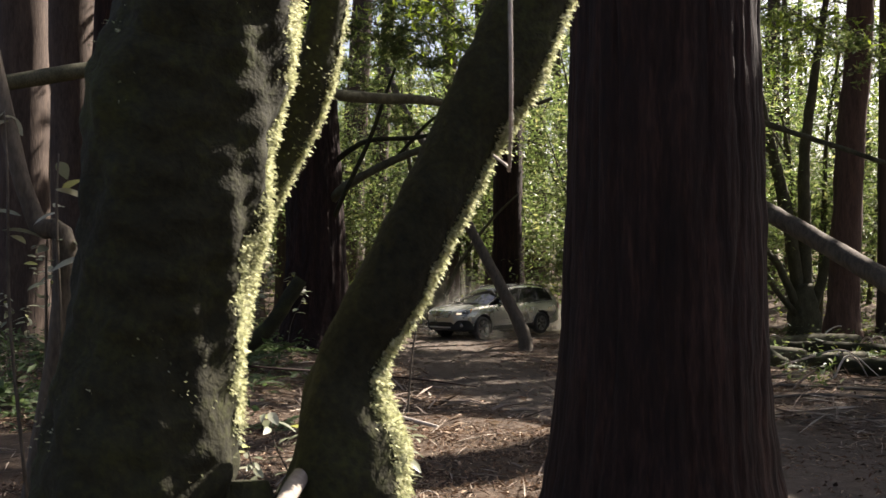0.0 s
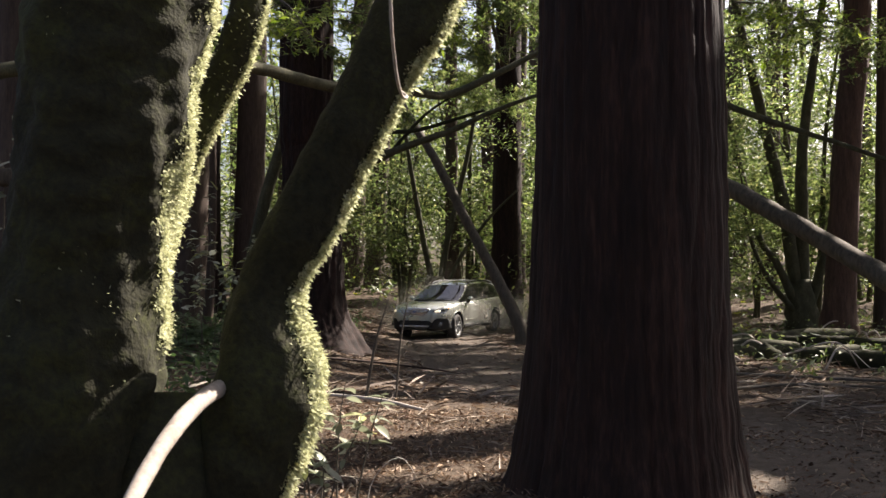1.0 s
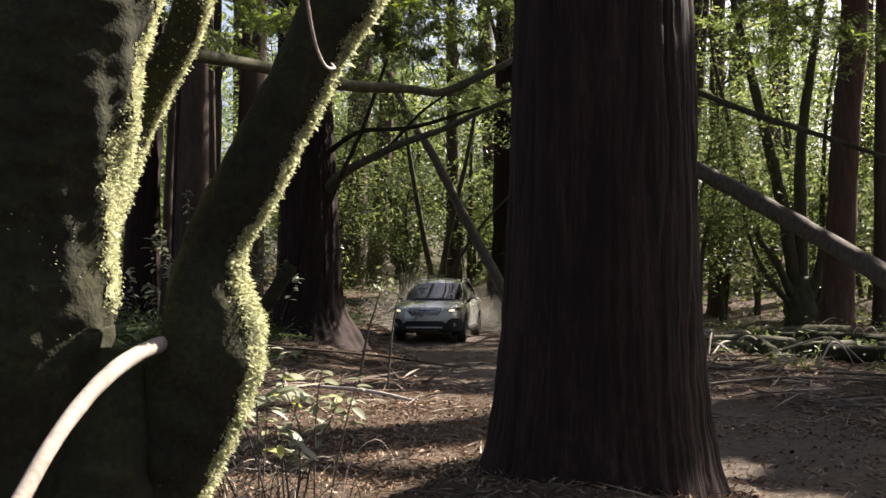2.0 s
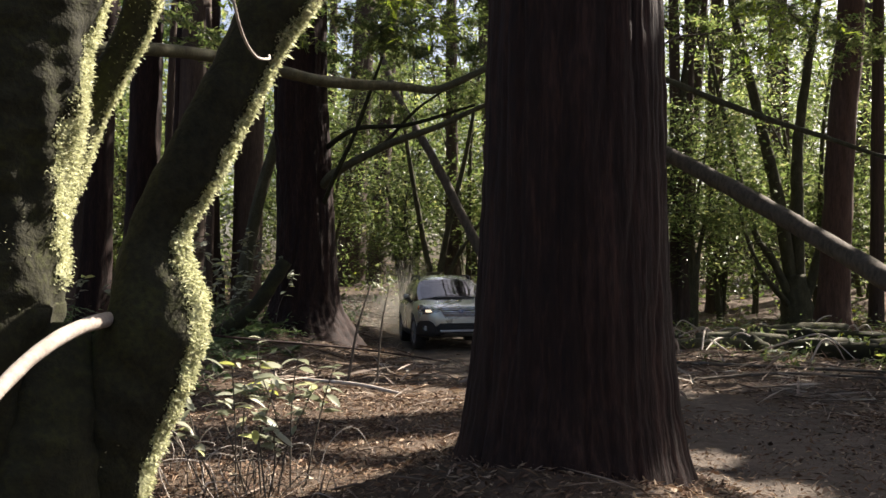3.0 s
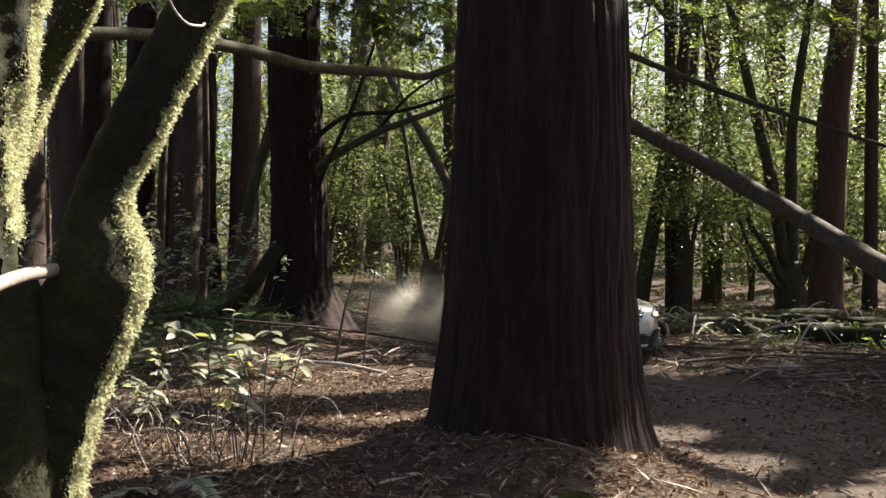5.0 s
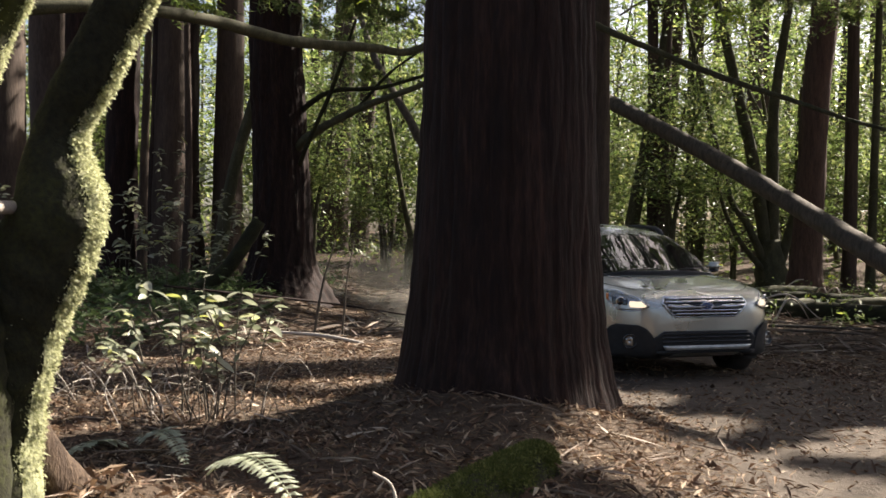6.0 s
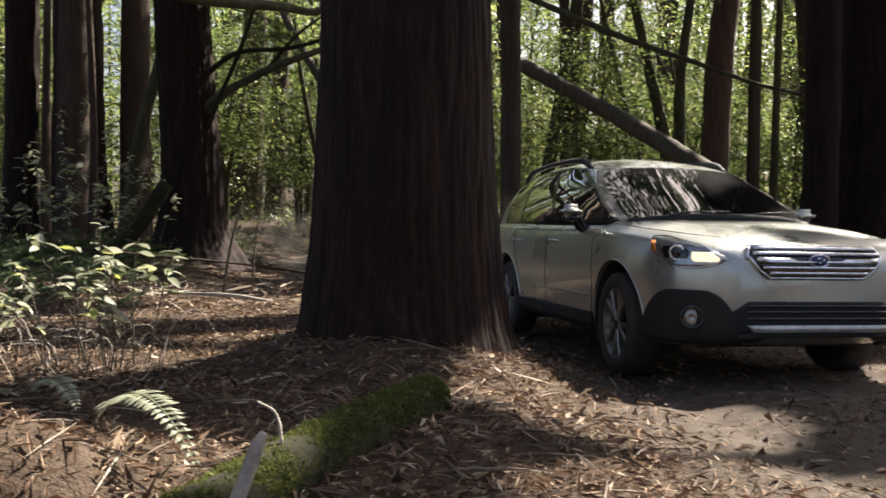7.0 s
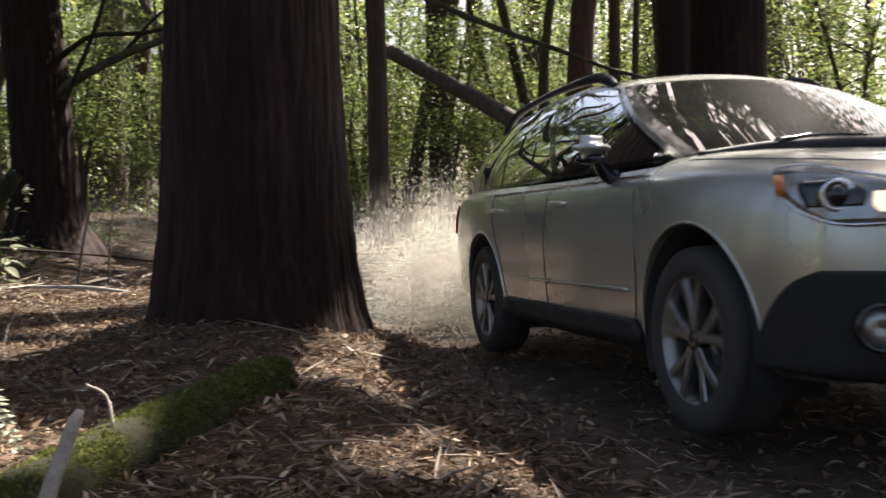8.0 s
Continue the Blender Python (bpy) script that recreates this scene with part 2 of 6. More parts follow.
def make_ground():
    u = np.linspace(-1, 1, 300)
    gx = 1.5 + 6 * u + 300 * np.abs(u) ** 6 * np.sign(u)
    v = np.linspace(0, 1, 380)
    gy = -3 + 24 * v + 340 * v**7
    gy = np.concatenate([np.linspace(-60, -3.3, 14), gy])
    X, Y = np.meshgrid(gx, gy)
    Z = height(X, Y)
    ny, nx = X.shape
    i = np.arange(ny - 1)[:, None] * nx + np.arange(nx - 1)[None]
    f = np.stack([i, i + 1, i + nx + 1, i + nx], -1).reshape(-1, 4)
    me = mesh("ground", np.stack([X, Y, Z], -1).reshape(-1, 3), f)
    a = me.attributes.new("track", "FLOAT", "POINT")
    d = track_distance(X, Y) + fbm(np.stack([X.ravel(), Y.ravel(), 0 * X.ravel()], -1) * 1.2, 5).reshape(X.shape) * 0.35
    a.data.foreach_set("value", (1 - smooth(d, 0.9, 1.7)).ravel().astype(np.float32))
    ob = part("ground", me, GROUND)
    return tagged(ob, "brown forest floor of needles and a dirt track", "ground", kind="structure")


make_ground()


# ---- trees ----
def redwood_shape(seed, ridges=26, depth=0.05, lobes=0.10):
    r = np.random.default_rng(seed)
    ph = r.uniform(0, 6.28, 12)

    def shape(th, u, p):
        z = p[:, 2].reshape(th.shape)
        warp = 0.10 * np.sin(z * 1.3 + ph[0]) + 0.05 * np.sin(z * 3.1 + th * 3 + ph[1])
        t = th + warp
        g = 0.5 * np.sin(t * ridges + 2.2 * np.sin(z * 0.9 + th * 2)) + 0.32 * np.sin(t * ridges * 0.53 + ph[2] + np.sin(z * 1.7)) + 0.3 * np.sin(t * ridges * 1.9 + ph[3] + 3 * np.sin(z * 0.7 + th))
        f = 1 + depth * (np.abs(g) * 1.5 - 0.6)
        f += depth * 0.9 * fbm(np.stack([np.cos(th).ravel() * 7, np.sin(th).ravel() * 7, z.ravel() * 0.9], -1), seed + 5, 3).reshape(th.shape)
        low = np.clip(1 - u * 3.2, 0, 1) ** 1.6
        f += lobes * low * (np.sin(th * 5 + ph[4]) * 0.6 + np.sin(th * 8 + ph[5]) * 0.4)
        f += 0.012 * fbm(p * 9, seed, 2).reshape(th.shape)
        return f
    return shape


def plate_shape(seed, depth=0.042):
    """Broad uneven bark plates parted by narrow furrows."""
    r = np.random.default_rng(seed)
    ph = r.uniform(0, 6.28, 12)

    def shape(th, u, p):
        z = p[:, 2].reshape(th.shape)
        w = 0.16 * np.sin(z * 0.55 + ph[0]) + 0.07 * np.sin(z * 1.4 + 2 * th + ph[1]) + 0.035 * np.sin(z * 4.1 + 5 * th + ph[2])
        a = np.abs(np.sin(8.5 * (th + w) + ph[3])) ** 0.4
        b = np.abs(np.sin(14.5 * (th - 0.7 * w) + ph[4] + 0.8 * np.sin(z * 0.8))) ** 0.5
        c = np.abs(np.sin(27 * (th + 0.4 * w) + ph[5] + 1.3 * np.sin(z * 1.9 + 3 * th)))
        m = 0.5 + 0.5 * np.sin(3 * th + z * 0.6 + ph[6])
        f = 1 + depth * (0.9 * a * (0.4 + 0.6 * m) + 0.8 * b * (1 - 0.7 * m) + 0.2 * c - 1.2)
        f += depth * 0.5 * fbm(np.stack([np.cos(th).ravel() * 8, np.sin(th).ravel() * 8, z.ravel() * 1.4], -1), seed + 5, 3).reshape(th.shape)
        low = np.clip(1 - u * 12, 0, 1) ** 1.3
        f += 0.06 * low * (np.sin(th * 5 + ph[7]) * 0.6 + np.sin(th * 8 + ph[8]) * 0.4)
        return f + 0.010 * fbm(p * 9, seed, 2).reshape(th.shape)
    return shape


def trunk_thing(name, ctrl, label, seed, rings=60, sides=48, mat=None, ridges=26, depth=0.05, lobes=0.1, group="", shape=None):
    tree = empty(name, pose(*ctrl[0][:3]))
    c = np.array(ctrl, float)
    c[:, :3] -= c[0, :3]
    part("trunk", limb_mesh("trunk", [(c, rings, sides, shape or redwood_shape(seed, ridges, depth, lobes))]), mat or BARK_HAZED, tree)
    return tagged(tree, label, "tree", group)


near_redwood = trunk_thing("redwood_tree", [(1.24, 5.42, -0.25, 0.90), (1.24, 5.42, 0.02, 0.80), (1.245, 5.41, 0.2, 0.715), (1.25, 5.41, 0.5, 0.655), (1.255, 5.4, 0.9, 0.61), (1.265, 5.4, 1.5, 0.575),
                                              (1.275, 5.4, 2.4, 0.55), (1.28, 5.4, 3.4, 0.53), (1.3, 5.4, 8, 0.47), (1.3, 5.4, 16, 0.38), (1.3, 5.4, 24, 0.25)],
                             "massive dark redwood trunk with furrowed reddish bark", 11, 420, 320, BARK_RED_SHADE, shape=plate_shape(11))
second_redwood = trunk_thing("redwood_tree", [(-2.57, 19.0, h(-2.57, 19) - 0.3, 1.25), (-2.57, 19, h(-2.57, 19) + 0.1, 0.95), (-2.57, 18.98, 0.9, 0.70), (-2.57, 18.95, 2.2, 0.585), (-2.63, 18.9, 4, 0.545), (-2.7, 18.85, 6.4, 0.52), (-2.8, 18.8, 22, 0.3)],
            "dark redwood trunk with flared base on the bank", 12, 140, 110, BARK_RED_SHADE, 26)


TALL = [near_redwood, second_redwood]


def simple_trunk(ctrl, label, seed, name="tree_trunk", mat=None):
    b = ctrl[0]
    z = h(b[0], b[1])
    c = [(b[0], b[1], z - 0.3, b[3] * 1.35), (b[0], b[1], z + 0.15, b[3] * 1.08)] + [q for q in ctrl[1:]]
    tree = trunk_thing(name, c, label, seed, 60, 30, mat, 13, 0.06, 0.06)
    if c[-1][2] > 17:
        TALL.append(tree)
    return tree


simple_trunk([(-4.45, 43.4, 0, .70), (-4.3, 43.3, 4, .6), (-3.9, 43.2, 11.5, .5), (-3.3, 43, 24, .3)], "slender far redwood trunk beyond the track", 21)
simple_trunk([(-3.5, 45.4, 0, .5), (-3.3, 45.4, 3.5, .43), (-2.87, 45.2, 10.6, .36), (-2.2, 45, 22, .2)], "slender leaning redwood trunk beyond the track", 22)
simple_trunk([(11.05, 26.0, 0, .48), (11.11, 25.9, 1.84, .40), (11.3, 25.8, 5.8, .365), (11.55, 25.7, 9, .35), (12, 25.6, 22, .2)], "reddish redwood trunk beside the fallen log", 23, mat=BARK_ROSE)
simple_trunk([(10.6, 16.2, 0, .92), (10.63, 16.2, 1.5, .79), (10.72, 16.3, 4.8, .75), (10.8, 16.3, 22, .4)], "broad dark redwood trunk beside the log", 25, mat=BARK_RED_SHADE)
simple_trunk([(9.1, 15.5, 0, .34), (9.13, 15.5, 1.5, .30), (9.22, 15.55, 4.6, .285), (9.4, 15.6, 20, .15)], "dark narrow redwood trunk beside a broad one", 26, mat=BARK_RED_SHADE)
simple_trunk([(4.42, 21.2, 0, .27), (4.42, 21.2, 1.7, .24), (4.46, 21.3, 6.1, .225), (4.5, 21.3, 18, .15)], "straight dark trunk behind the great redwood", 27)
simple_trunk([(6.4, 29, 0, .26), (6.83, 29, 2.5, .217), (7.4, 29, 5.6, .2), (7.8, 29, 8, .16), (8.6, 29, 14, .1)], "leaning bay stem with dark bark", 28, mat=BARK_BAY)
simple_trunk([(2.3, 33.5, 0, .6), (2.3, 33.5, 3, .52), (2.35, 33.4, 9, .47), (2.4, 33, 22, .3)], "dark redwood trunk beside the bend of the track", 29, mat=BARK_RED_SHADE)


for ctrl, label, sd in (([(-7.4, 20, 0, .36), (-7.3, 20, 3, .3), (-7.2, 20, 9, .26), (-7, 20, 22, .15)], "shaded redwood trunk on the bank", 61),
                        ([(-7.75, 24, 0, .5), (-7.7, 24, 3, .42), (-7.6, 24, 9, .38), (-7.4, 24, 24, .2)], "shaded redwood trunk on the bank", 62),
                        ([(-6.9, 26, 0, .85), (-6.88, 26, 3, .70), (-6.85, 26, 9, .64), (-6.8, 26, 26, .4)], "broad shaded redwood trunk behind the ferns", 63),
                        ([(-6.5, 22, 0, .13), (-6.45, 22, 3, .1), (-6.3, 22, 8, .08)], "slim bare trunk among shaded redwoods", 64),
                        ([(-5.6, 22.5, 0, .12), (-5.5, 22.5, 3, .09), (-5.6, 22.5, 8, .07)], "slim bare trunk among shaded redwoods", 65),
                        ([(-4.3, 20.3, 0, .17), (-3.9, 20.3, 2.8, .135), (-3.35, 20.3, 4.8, .12), (-2.6, 20.4, 8, .08)], "mossy leaning stem behind the redwood", 66),
                        ([(7.65, 29, 0, .22), (7.72, 29, 3, .18), (7.85, 29, 9, .16), (8, 29, 18, .1)], "straight slim trunk in the clearing", 67),
                        ([(13.8, 28, 0, .15), (13.9, 28, 3, .12), (14.1, 28, 9, .1)], "slim bay trunk in the clearing", 69),
                        ([(0.35, 38, 0, .32), (0.35, 38, 4, .27), (0.3, 38, 12, .22), (0.2, 38, 24, .12)], "far dark trunk beyond the track", 70)):
    # the shaded redwoods take the darker bark, shade put into their colour
    simple_trunk(ctrl, label, sd, mat=BARK_BAY if sd in (66, 69) else BARK_RED_SHADE if sd < 64 else None)


def many_stemmed(x, y, stems, label, seed):
    """A bay tree whose curved stems spread from one foot."""
    z = h(x, y)
    tree = empty("bay_tree", pose(x, y, z))
    part("trunk", limb_mesh("trunk", [([(0, 0, -.3, .62), (0, 0, .2, .5), (-.03, 0, .9, .44), (-.05, 0, 1.6, .30)], 24, 26, mossy_shape(seed))]), BARK_BAY, tree)
    for k, st in enumerate(stems):
        part("stem", limb_mesh("stem", [([(a - x, b - y, c - z, q) for a, b, c, q in st], 36, 12, mossy_shape(seed + k))]), BARK_BAY, tree)
    return tagged(tree, label, "tree")


def mossy_shape(seed):
    def shape(th, u, p):
        return 1 + 0.075 * fbm(p * 5, seed, 3).reshape(th.shape) + 0.05 * fbm(p * 22, seed + 1, 2).reshape(th.shape)
    return shape


STEM_B = [(-0.60, 2.12, -0.2, .42), (-0.56, 2.11, 0.02, .33), (-0.52, 2.07, 0.25, .22), (-0.45, 2.03, 0.5, .155), (-0.365, 1.98, 0.72, .125), (-0.285, 1.95, 0.92, .118), (-0.225, 1.94, 1.06, .122), (-0.197, 1.94, 1.17, .118), (-0.205, 1.94, 1.30, .088), (-0.188, 1.94, 1.40, .069), (-0.115, 1.93, 1.53, .070),
          (-0.055, 1.93, 1.65, .070), (0.0, 1.93, 1.76, .072), (0.052, 1.93, 1.87, .074), (0.11, 1.93, 1.98, .080), (0.165, 1.93, 2.10, .080), (0.37, 1.95, 2.7, .078), (0.7, 2.1, 4.5, .06)]
STEM_A = [(-0.66, 2.02, -0.15, .30), (-0.64, 1.93, 0.5, .23), (-0.61, 1.88, 1.13, .195), (-0.595, 1.87, 1.27, .182), (-0.575, 1.87, 1.44, .172), (-0.548, 1.86, 1.60, .174), (-0.528, 1.85, 1.74, .178), (-0.508, 1.85, 1.88, .178),
          (-0.485, 1.85, 1.99, .176), (-0.465, 1.84, 2.11, .172), (-0.39, 1.81, 2.8, .155), (-0.33, 1.8, 5, .1)]
LIMB_A = [(-0.50, 1.96, 1.40, .055), (-0.465, 2.03, 1.56, .048), (-0.425, 2.07, 1.70, .042), (-0.378, 2.08, 1.80, .040), (-0.33, 2.09, 1.90, .040), (-0.295, 2.09, 2.0, .040), (-0.272, 2.1, 2.1, .040), (-0.15, 2.12, 2.8, .03)]
# Added dark piece between the stems, covering the trunk's sunlit lower edge.
FORK_COVER = [(-0.52, 1.92, -0.1, .2), (-0.47, 1.88, 0.5, .16), (-0.42, 1.87, 0.85, .125), (-0.40, 1.88, 1.03, .10), (-0.40, 1.9, 1.15, .05)]
ROOT = [(-0.47, 2.12, 0.62, .10), (-0.44, 2.32, 0.40, .10), (-0.38, 2.48, 0.22, .10), (-0.31, 2.62, 0.09, .09), (-0.22, 2.78, -0.04, .06)]


def moss_tufts(ctrls, n, seed, size, towards, share=0.35, low=None, edge=(0.28, 0.55), cushion=None, foot=0.3, thin=0.0):
    """Short blades standing off a limb, thick on the side that faces towards."""
    r = np.random.default_rng(seed)
    vs = []
    for ctrl in ctrls:
        v, f = tube(ctrl, 640, 84, mossy_shape(seed), False)
        g = v.reshape(640, 84, 3)
        c = g.mean(1, keepdims=True)
        nrm = (g - c)
        nrm /= np.linalg.norm(nrm, axis=2, keepdims=True)
        g, nrm = g.reshape(-1, 3), nrm.reshape(-1, 3)
        # thin narrows the moss high and low, where the patch of sunlight ends
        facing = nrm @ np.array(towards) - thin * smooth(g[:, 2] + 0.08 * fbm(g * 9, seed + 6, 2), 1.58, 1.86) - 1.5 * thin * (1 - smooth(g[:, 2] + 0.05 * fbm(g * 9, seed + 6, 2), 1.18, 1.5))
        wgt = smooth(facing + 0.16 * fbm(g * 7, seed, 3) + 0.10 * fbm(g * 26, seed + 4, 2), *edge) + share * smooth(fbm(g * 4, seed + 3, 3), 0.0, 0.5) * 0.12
        if low is not None:
            wgt = wgt * smooth(g[:, 2], low, low + .2) * (1 - smooth(g[:, 2], 2.4, 2.7))
        if cushion is not None:
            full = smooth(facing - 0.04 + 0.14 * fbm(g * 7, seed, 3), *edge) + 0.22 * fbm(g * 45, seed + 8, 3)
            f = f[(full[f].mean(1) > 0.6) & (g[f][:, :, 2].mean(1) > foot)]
            cushion.append((g + nrm * (0.003 + 0.003 * fbm(g * 60, seed + 9, 2)[:, None]), f))
        idx = r.choice(len(g), n, p=wgt / wgt.sum())
        base = g[idx] + r.normal(size=(n, 3)) * 0.006
        d = nrm[idx] * 0.8 + r.normal(size=(n, 3)) * 0.55 + np.array([0, 0, -0.15])
        d /= np.linalg.norm(d, axis=1)[:, None]
        L = size * r.uniform(0.4, 1.5, n)[:, None] * (1 + 1.0 * (r.random(n) < 0.02))[:, None]
        s = np.cross(d, r.normal(size=(n, 3)))
        s /= np.linalg.norm(s, axis=1)[:, None]
        w = L * 0.26
        vs.append(np.stack([base - s * w, base + s * w, base + d * L], 1).reshape(-1, 3))
    v = np.vstack(vs)
    return mesh("moss", v, np.arange(len(v)).reshape(-1, 3), False)


many_stemmed(10.85, 28.2, [[(10.75, 28.2, .7, .2), (10.3, 28, 3.5, .19), (9.75, 28, 6.0, .16), (9.2, 28, 8.4, .13), (8.4, 28, 12, .07)],
                           [(10.9, 28.2, .8, .22), (10.85, 28.1, 3.2, .2), (10.9, 28.1, 5.5, .16), (11.3, 28, 8.5, .12), (11.9, 28, 12, .06)],
                           [(10.7, 28.1, .6, .14), (10.0, 27.9, 2.0, .11), (9.4, 27.8, 3.0, .09), (8.3, 27.7, 7.4, .06), (8.0, 27.6, 9, .03)],
                           [(11.1, 28.2, .7, .16), (11.7, 28, 3.0, .13), (12.3, 28, 6.0, .1), (12.7, 28, 9, .06)],
                           [(10.6, 28.0, .5, .10), (9.6, 27.6, 1.6, .07), (9.0, 27.4, 3.0, .055), (8.8, 27.3, 4.6, .04)]],
             "many-stemmed bay tree with mossy curved stems", 241)
many_stemmed(-0.2, 33.5, [[(-.2, 33.5, .6, .13), (.2, 33.5, 3, .11), (.9, 33.4, 6, .08), (1.4, 33, 9, .04)], [(-.2, 33.5, .6, .12), (-.7, 33.4, 3, .1), (-1.3, 33.3, 6.5, .07), (-1.5, 33, 9, .03)], [(-.1, 33.4, .6, .09), (.6, 33.2, 2.2, .07), (1.6, 33, 3.6, .05), (2.6, 32.6, 4.6, .03)]],
             "many-stemmed bay tree beyond the track", 251)
mossy = empty("mossy_tree", pose(-0.45, 2.0, 0))
moss_at = Matrix.Translation((0.45, -2.0, 0))


def mossy_part(name, me, mat, label=""):
    me.transform(moss_at)
    return part(name, me, mat, mossy, label)


mossy_part("trunk", limb_mesh("trunk", [(STEM_A, 200, 80, mossy_shape(31))]), BARK_MOSS)
mossy_part("stem", limb_mesh("stem", [(STEM_B, 220, 64, mossy_shape(32))]), BARK_MOSS)
mossy_part("fork", limb_mesh("fork", [(FORK_COVER, 60, 36, mossy_shape(35))]), BARK_MOSS)
mossy_part("root", limb_mesh("root", [(ROOT, 60, 36, mossy_shape(34))]), BARK_FIBRE, "brown fibrous root")
mossy_part("limb", limb_mesh("limb", [(LIMB_A, 90, 40, mossy_shape(33))]), BARK_MOSS)
# real moss, but its outline follows the faces that the sun strikes
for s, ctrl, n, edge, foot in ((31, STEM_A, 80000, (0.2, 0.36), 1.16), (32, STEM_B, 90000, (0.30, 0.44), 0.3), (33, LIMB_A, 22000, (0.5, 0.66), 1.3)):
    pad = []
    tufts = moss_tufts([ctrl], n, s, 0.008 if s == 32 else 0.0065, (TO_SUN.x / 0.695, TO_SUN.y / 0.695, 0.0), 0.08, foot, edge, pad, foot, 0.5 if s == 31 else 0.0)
    cushion = mossy_part("moss_cushion", mesh("moss_cushion", *pad[0]), SUNLIT_CUSHION, "pale yellow-green moss shaped to the sunlit area")
    ob = mossy_part("moss", tufts, MOSS_SUNLIT, "yellow-green moss brightened where the sun strikes")
    ob["kind"] = "stuff"
mossy_part("broken_branch", limb_mesh("broken_branch", [([(-0.28, 2.07, 1.155, .02), (-0.283, 1.80, 1.163, .0195), (-0.285, 1.54, 1.127, .017), (-0.284, 1.32, 1.054, .015), (-0.281, 1.12, 0.945, .013)], 30, 14, mossy_shape(36))]), WOOD_DIM, "pale bare broken branch")
mossy_part("vine", limb_mesh("vine", [([(0.08, 1.46, 2.5, .003), (0.10, 1.43, 2.15, .003), (0.104, 1.43, 1.93, .003), (0.106, 1.45, 1.83, .003), (0.11, 1.53, 1.765, .003), (0.115, 1.63, 1.745, .003), (0.12, 1.74, 1.765, .003), (0.10, 1.85, 1.80, .003)], 50, 8)]), WOOD_DEAD, "thin pale hanging vine")
tagged(mossy, "leaning mossy tree with two stems and dark bark", "tree")

part_log = part("fallen_log", limb_mesh("fallen_log", [([(5.4, 25.9, 5.4, .19), (7.02, 23.56, 3.95, .205), (8.38, 21.3, 2.58, .22), (9.3, 18.7, 1.3, .235), (9.75, 17.3, 0.6, .235), (10.1, 16.0, -0.2, .24)], 60, 20, mossy_shape(41))]), BARK_GREY)
tagged(part_log, "long grey fallen trunk leaning across the clearing", "log")
tagged(part("long_branch", limb_mesh("long_branch", [([(3.3, 19.8, 6.4, .08), (4.52, 19.46, 5.75, .072), (6.42, 19.02, 4.84, .062), (8.0, 18.56, 4.18, .052), (9.12, 18.1, 3.68, .04), (10.4, 17.2, 3.2, .03)], 50, 12, mossy_shape(42))]), BARK_BAY),
       "long bare branch hanging across the clearing", "branch")
tagged(part("mossy_branch", limb_mesh("mossy_branch", [([(-5, 9.5, 3.5, .09), (-3.43, 10.36, 3.95, .08), (-2.54, 12.37, 4.3, .085), (-1.51, 13.89, 4.33, .087), (-0.39, 15.4, 4.56, .077), (0.15, 16.41, 4.71, .072), (0.87, 16.41, 5.0, .065), (2, 16.5, 5.6, .04)], 60, 14, mossy_shape(43))]), BARK_BAY),
       "long level mossy branch before the dark redwood", "branch")
tagged(part("dead_branch", limb_mesh("dead_branch", [([(-2.35, 18.9, 3.0, .10), (-1.95, 18.4, 3.40, .09), (-0.85, 18.1, 3.95, .075), (0.2, 17.6, 4.25, .06), (1.0, 17.2, 4.55, .045), (2, 17, 4.9, .03)], 40, 12, mossy_shape(44))]), BARK_BAY),
       "dark bare branch below a mossy one", "branch")
for ctrl, label in (([(-2.3, 18.9, 3.9, .06), (-1.5, 18.3, 4.3, .05), (-0.4, 18.0, 4.35, .04), (0.9, 17.8, 4.7, .025)], "thin dark branch growing from the redwood"),
                    ([(-2.3, 18.9, 2.6, .05), (-1.9, 18.2, 3.3, .045), (-1.4, 17.9, 4.3, .04), (-0.9, 17.6, 5.6, .025)], "thin rising branch growing from the redwood"),
                    ([(-0.9, 18.1, 3.95, .04), (-0.3, 18.0, 4.6, .03), (0.3, 17.8, 5.0, .02)], "forked twig on a dark branch")):
    tagged(part("bare_branch", limb_mesh("bare_branch", [(ctrl, 30, 10, mossy_shape(46))]), BARK_MOSS), label, "branch")
lean_z = h(2.04, 24.06)
tagged(part("leaning_tree", limb_mesh("leaning_tree", [([(2.12, 24.0, lean_z - 0.1, .2), (2.04, 24.06, 0.26, .175), (1.42, 24.45, 1.6, .15), (0.73, 24.9, 2.95, .13), (-0.14, 25.4, 4.71, .118), (-1.27, 26.8, 6.81, .1), (-2, 28, 9, .08)], 60, 14, mossy_shape(45))]), BARK_GREY),
       "thin dead tree leaning over the track", "tree")


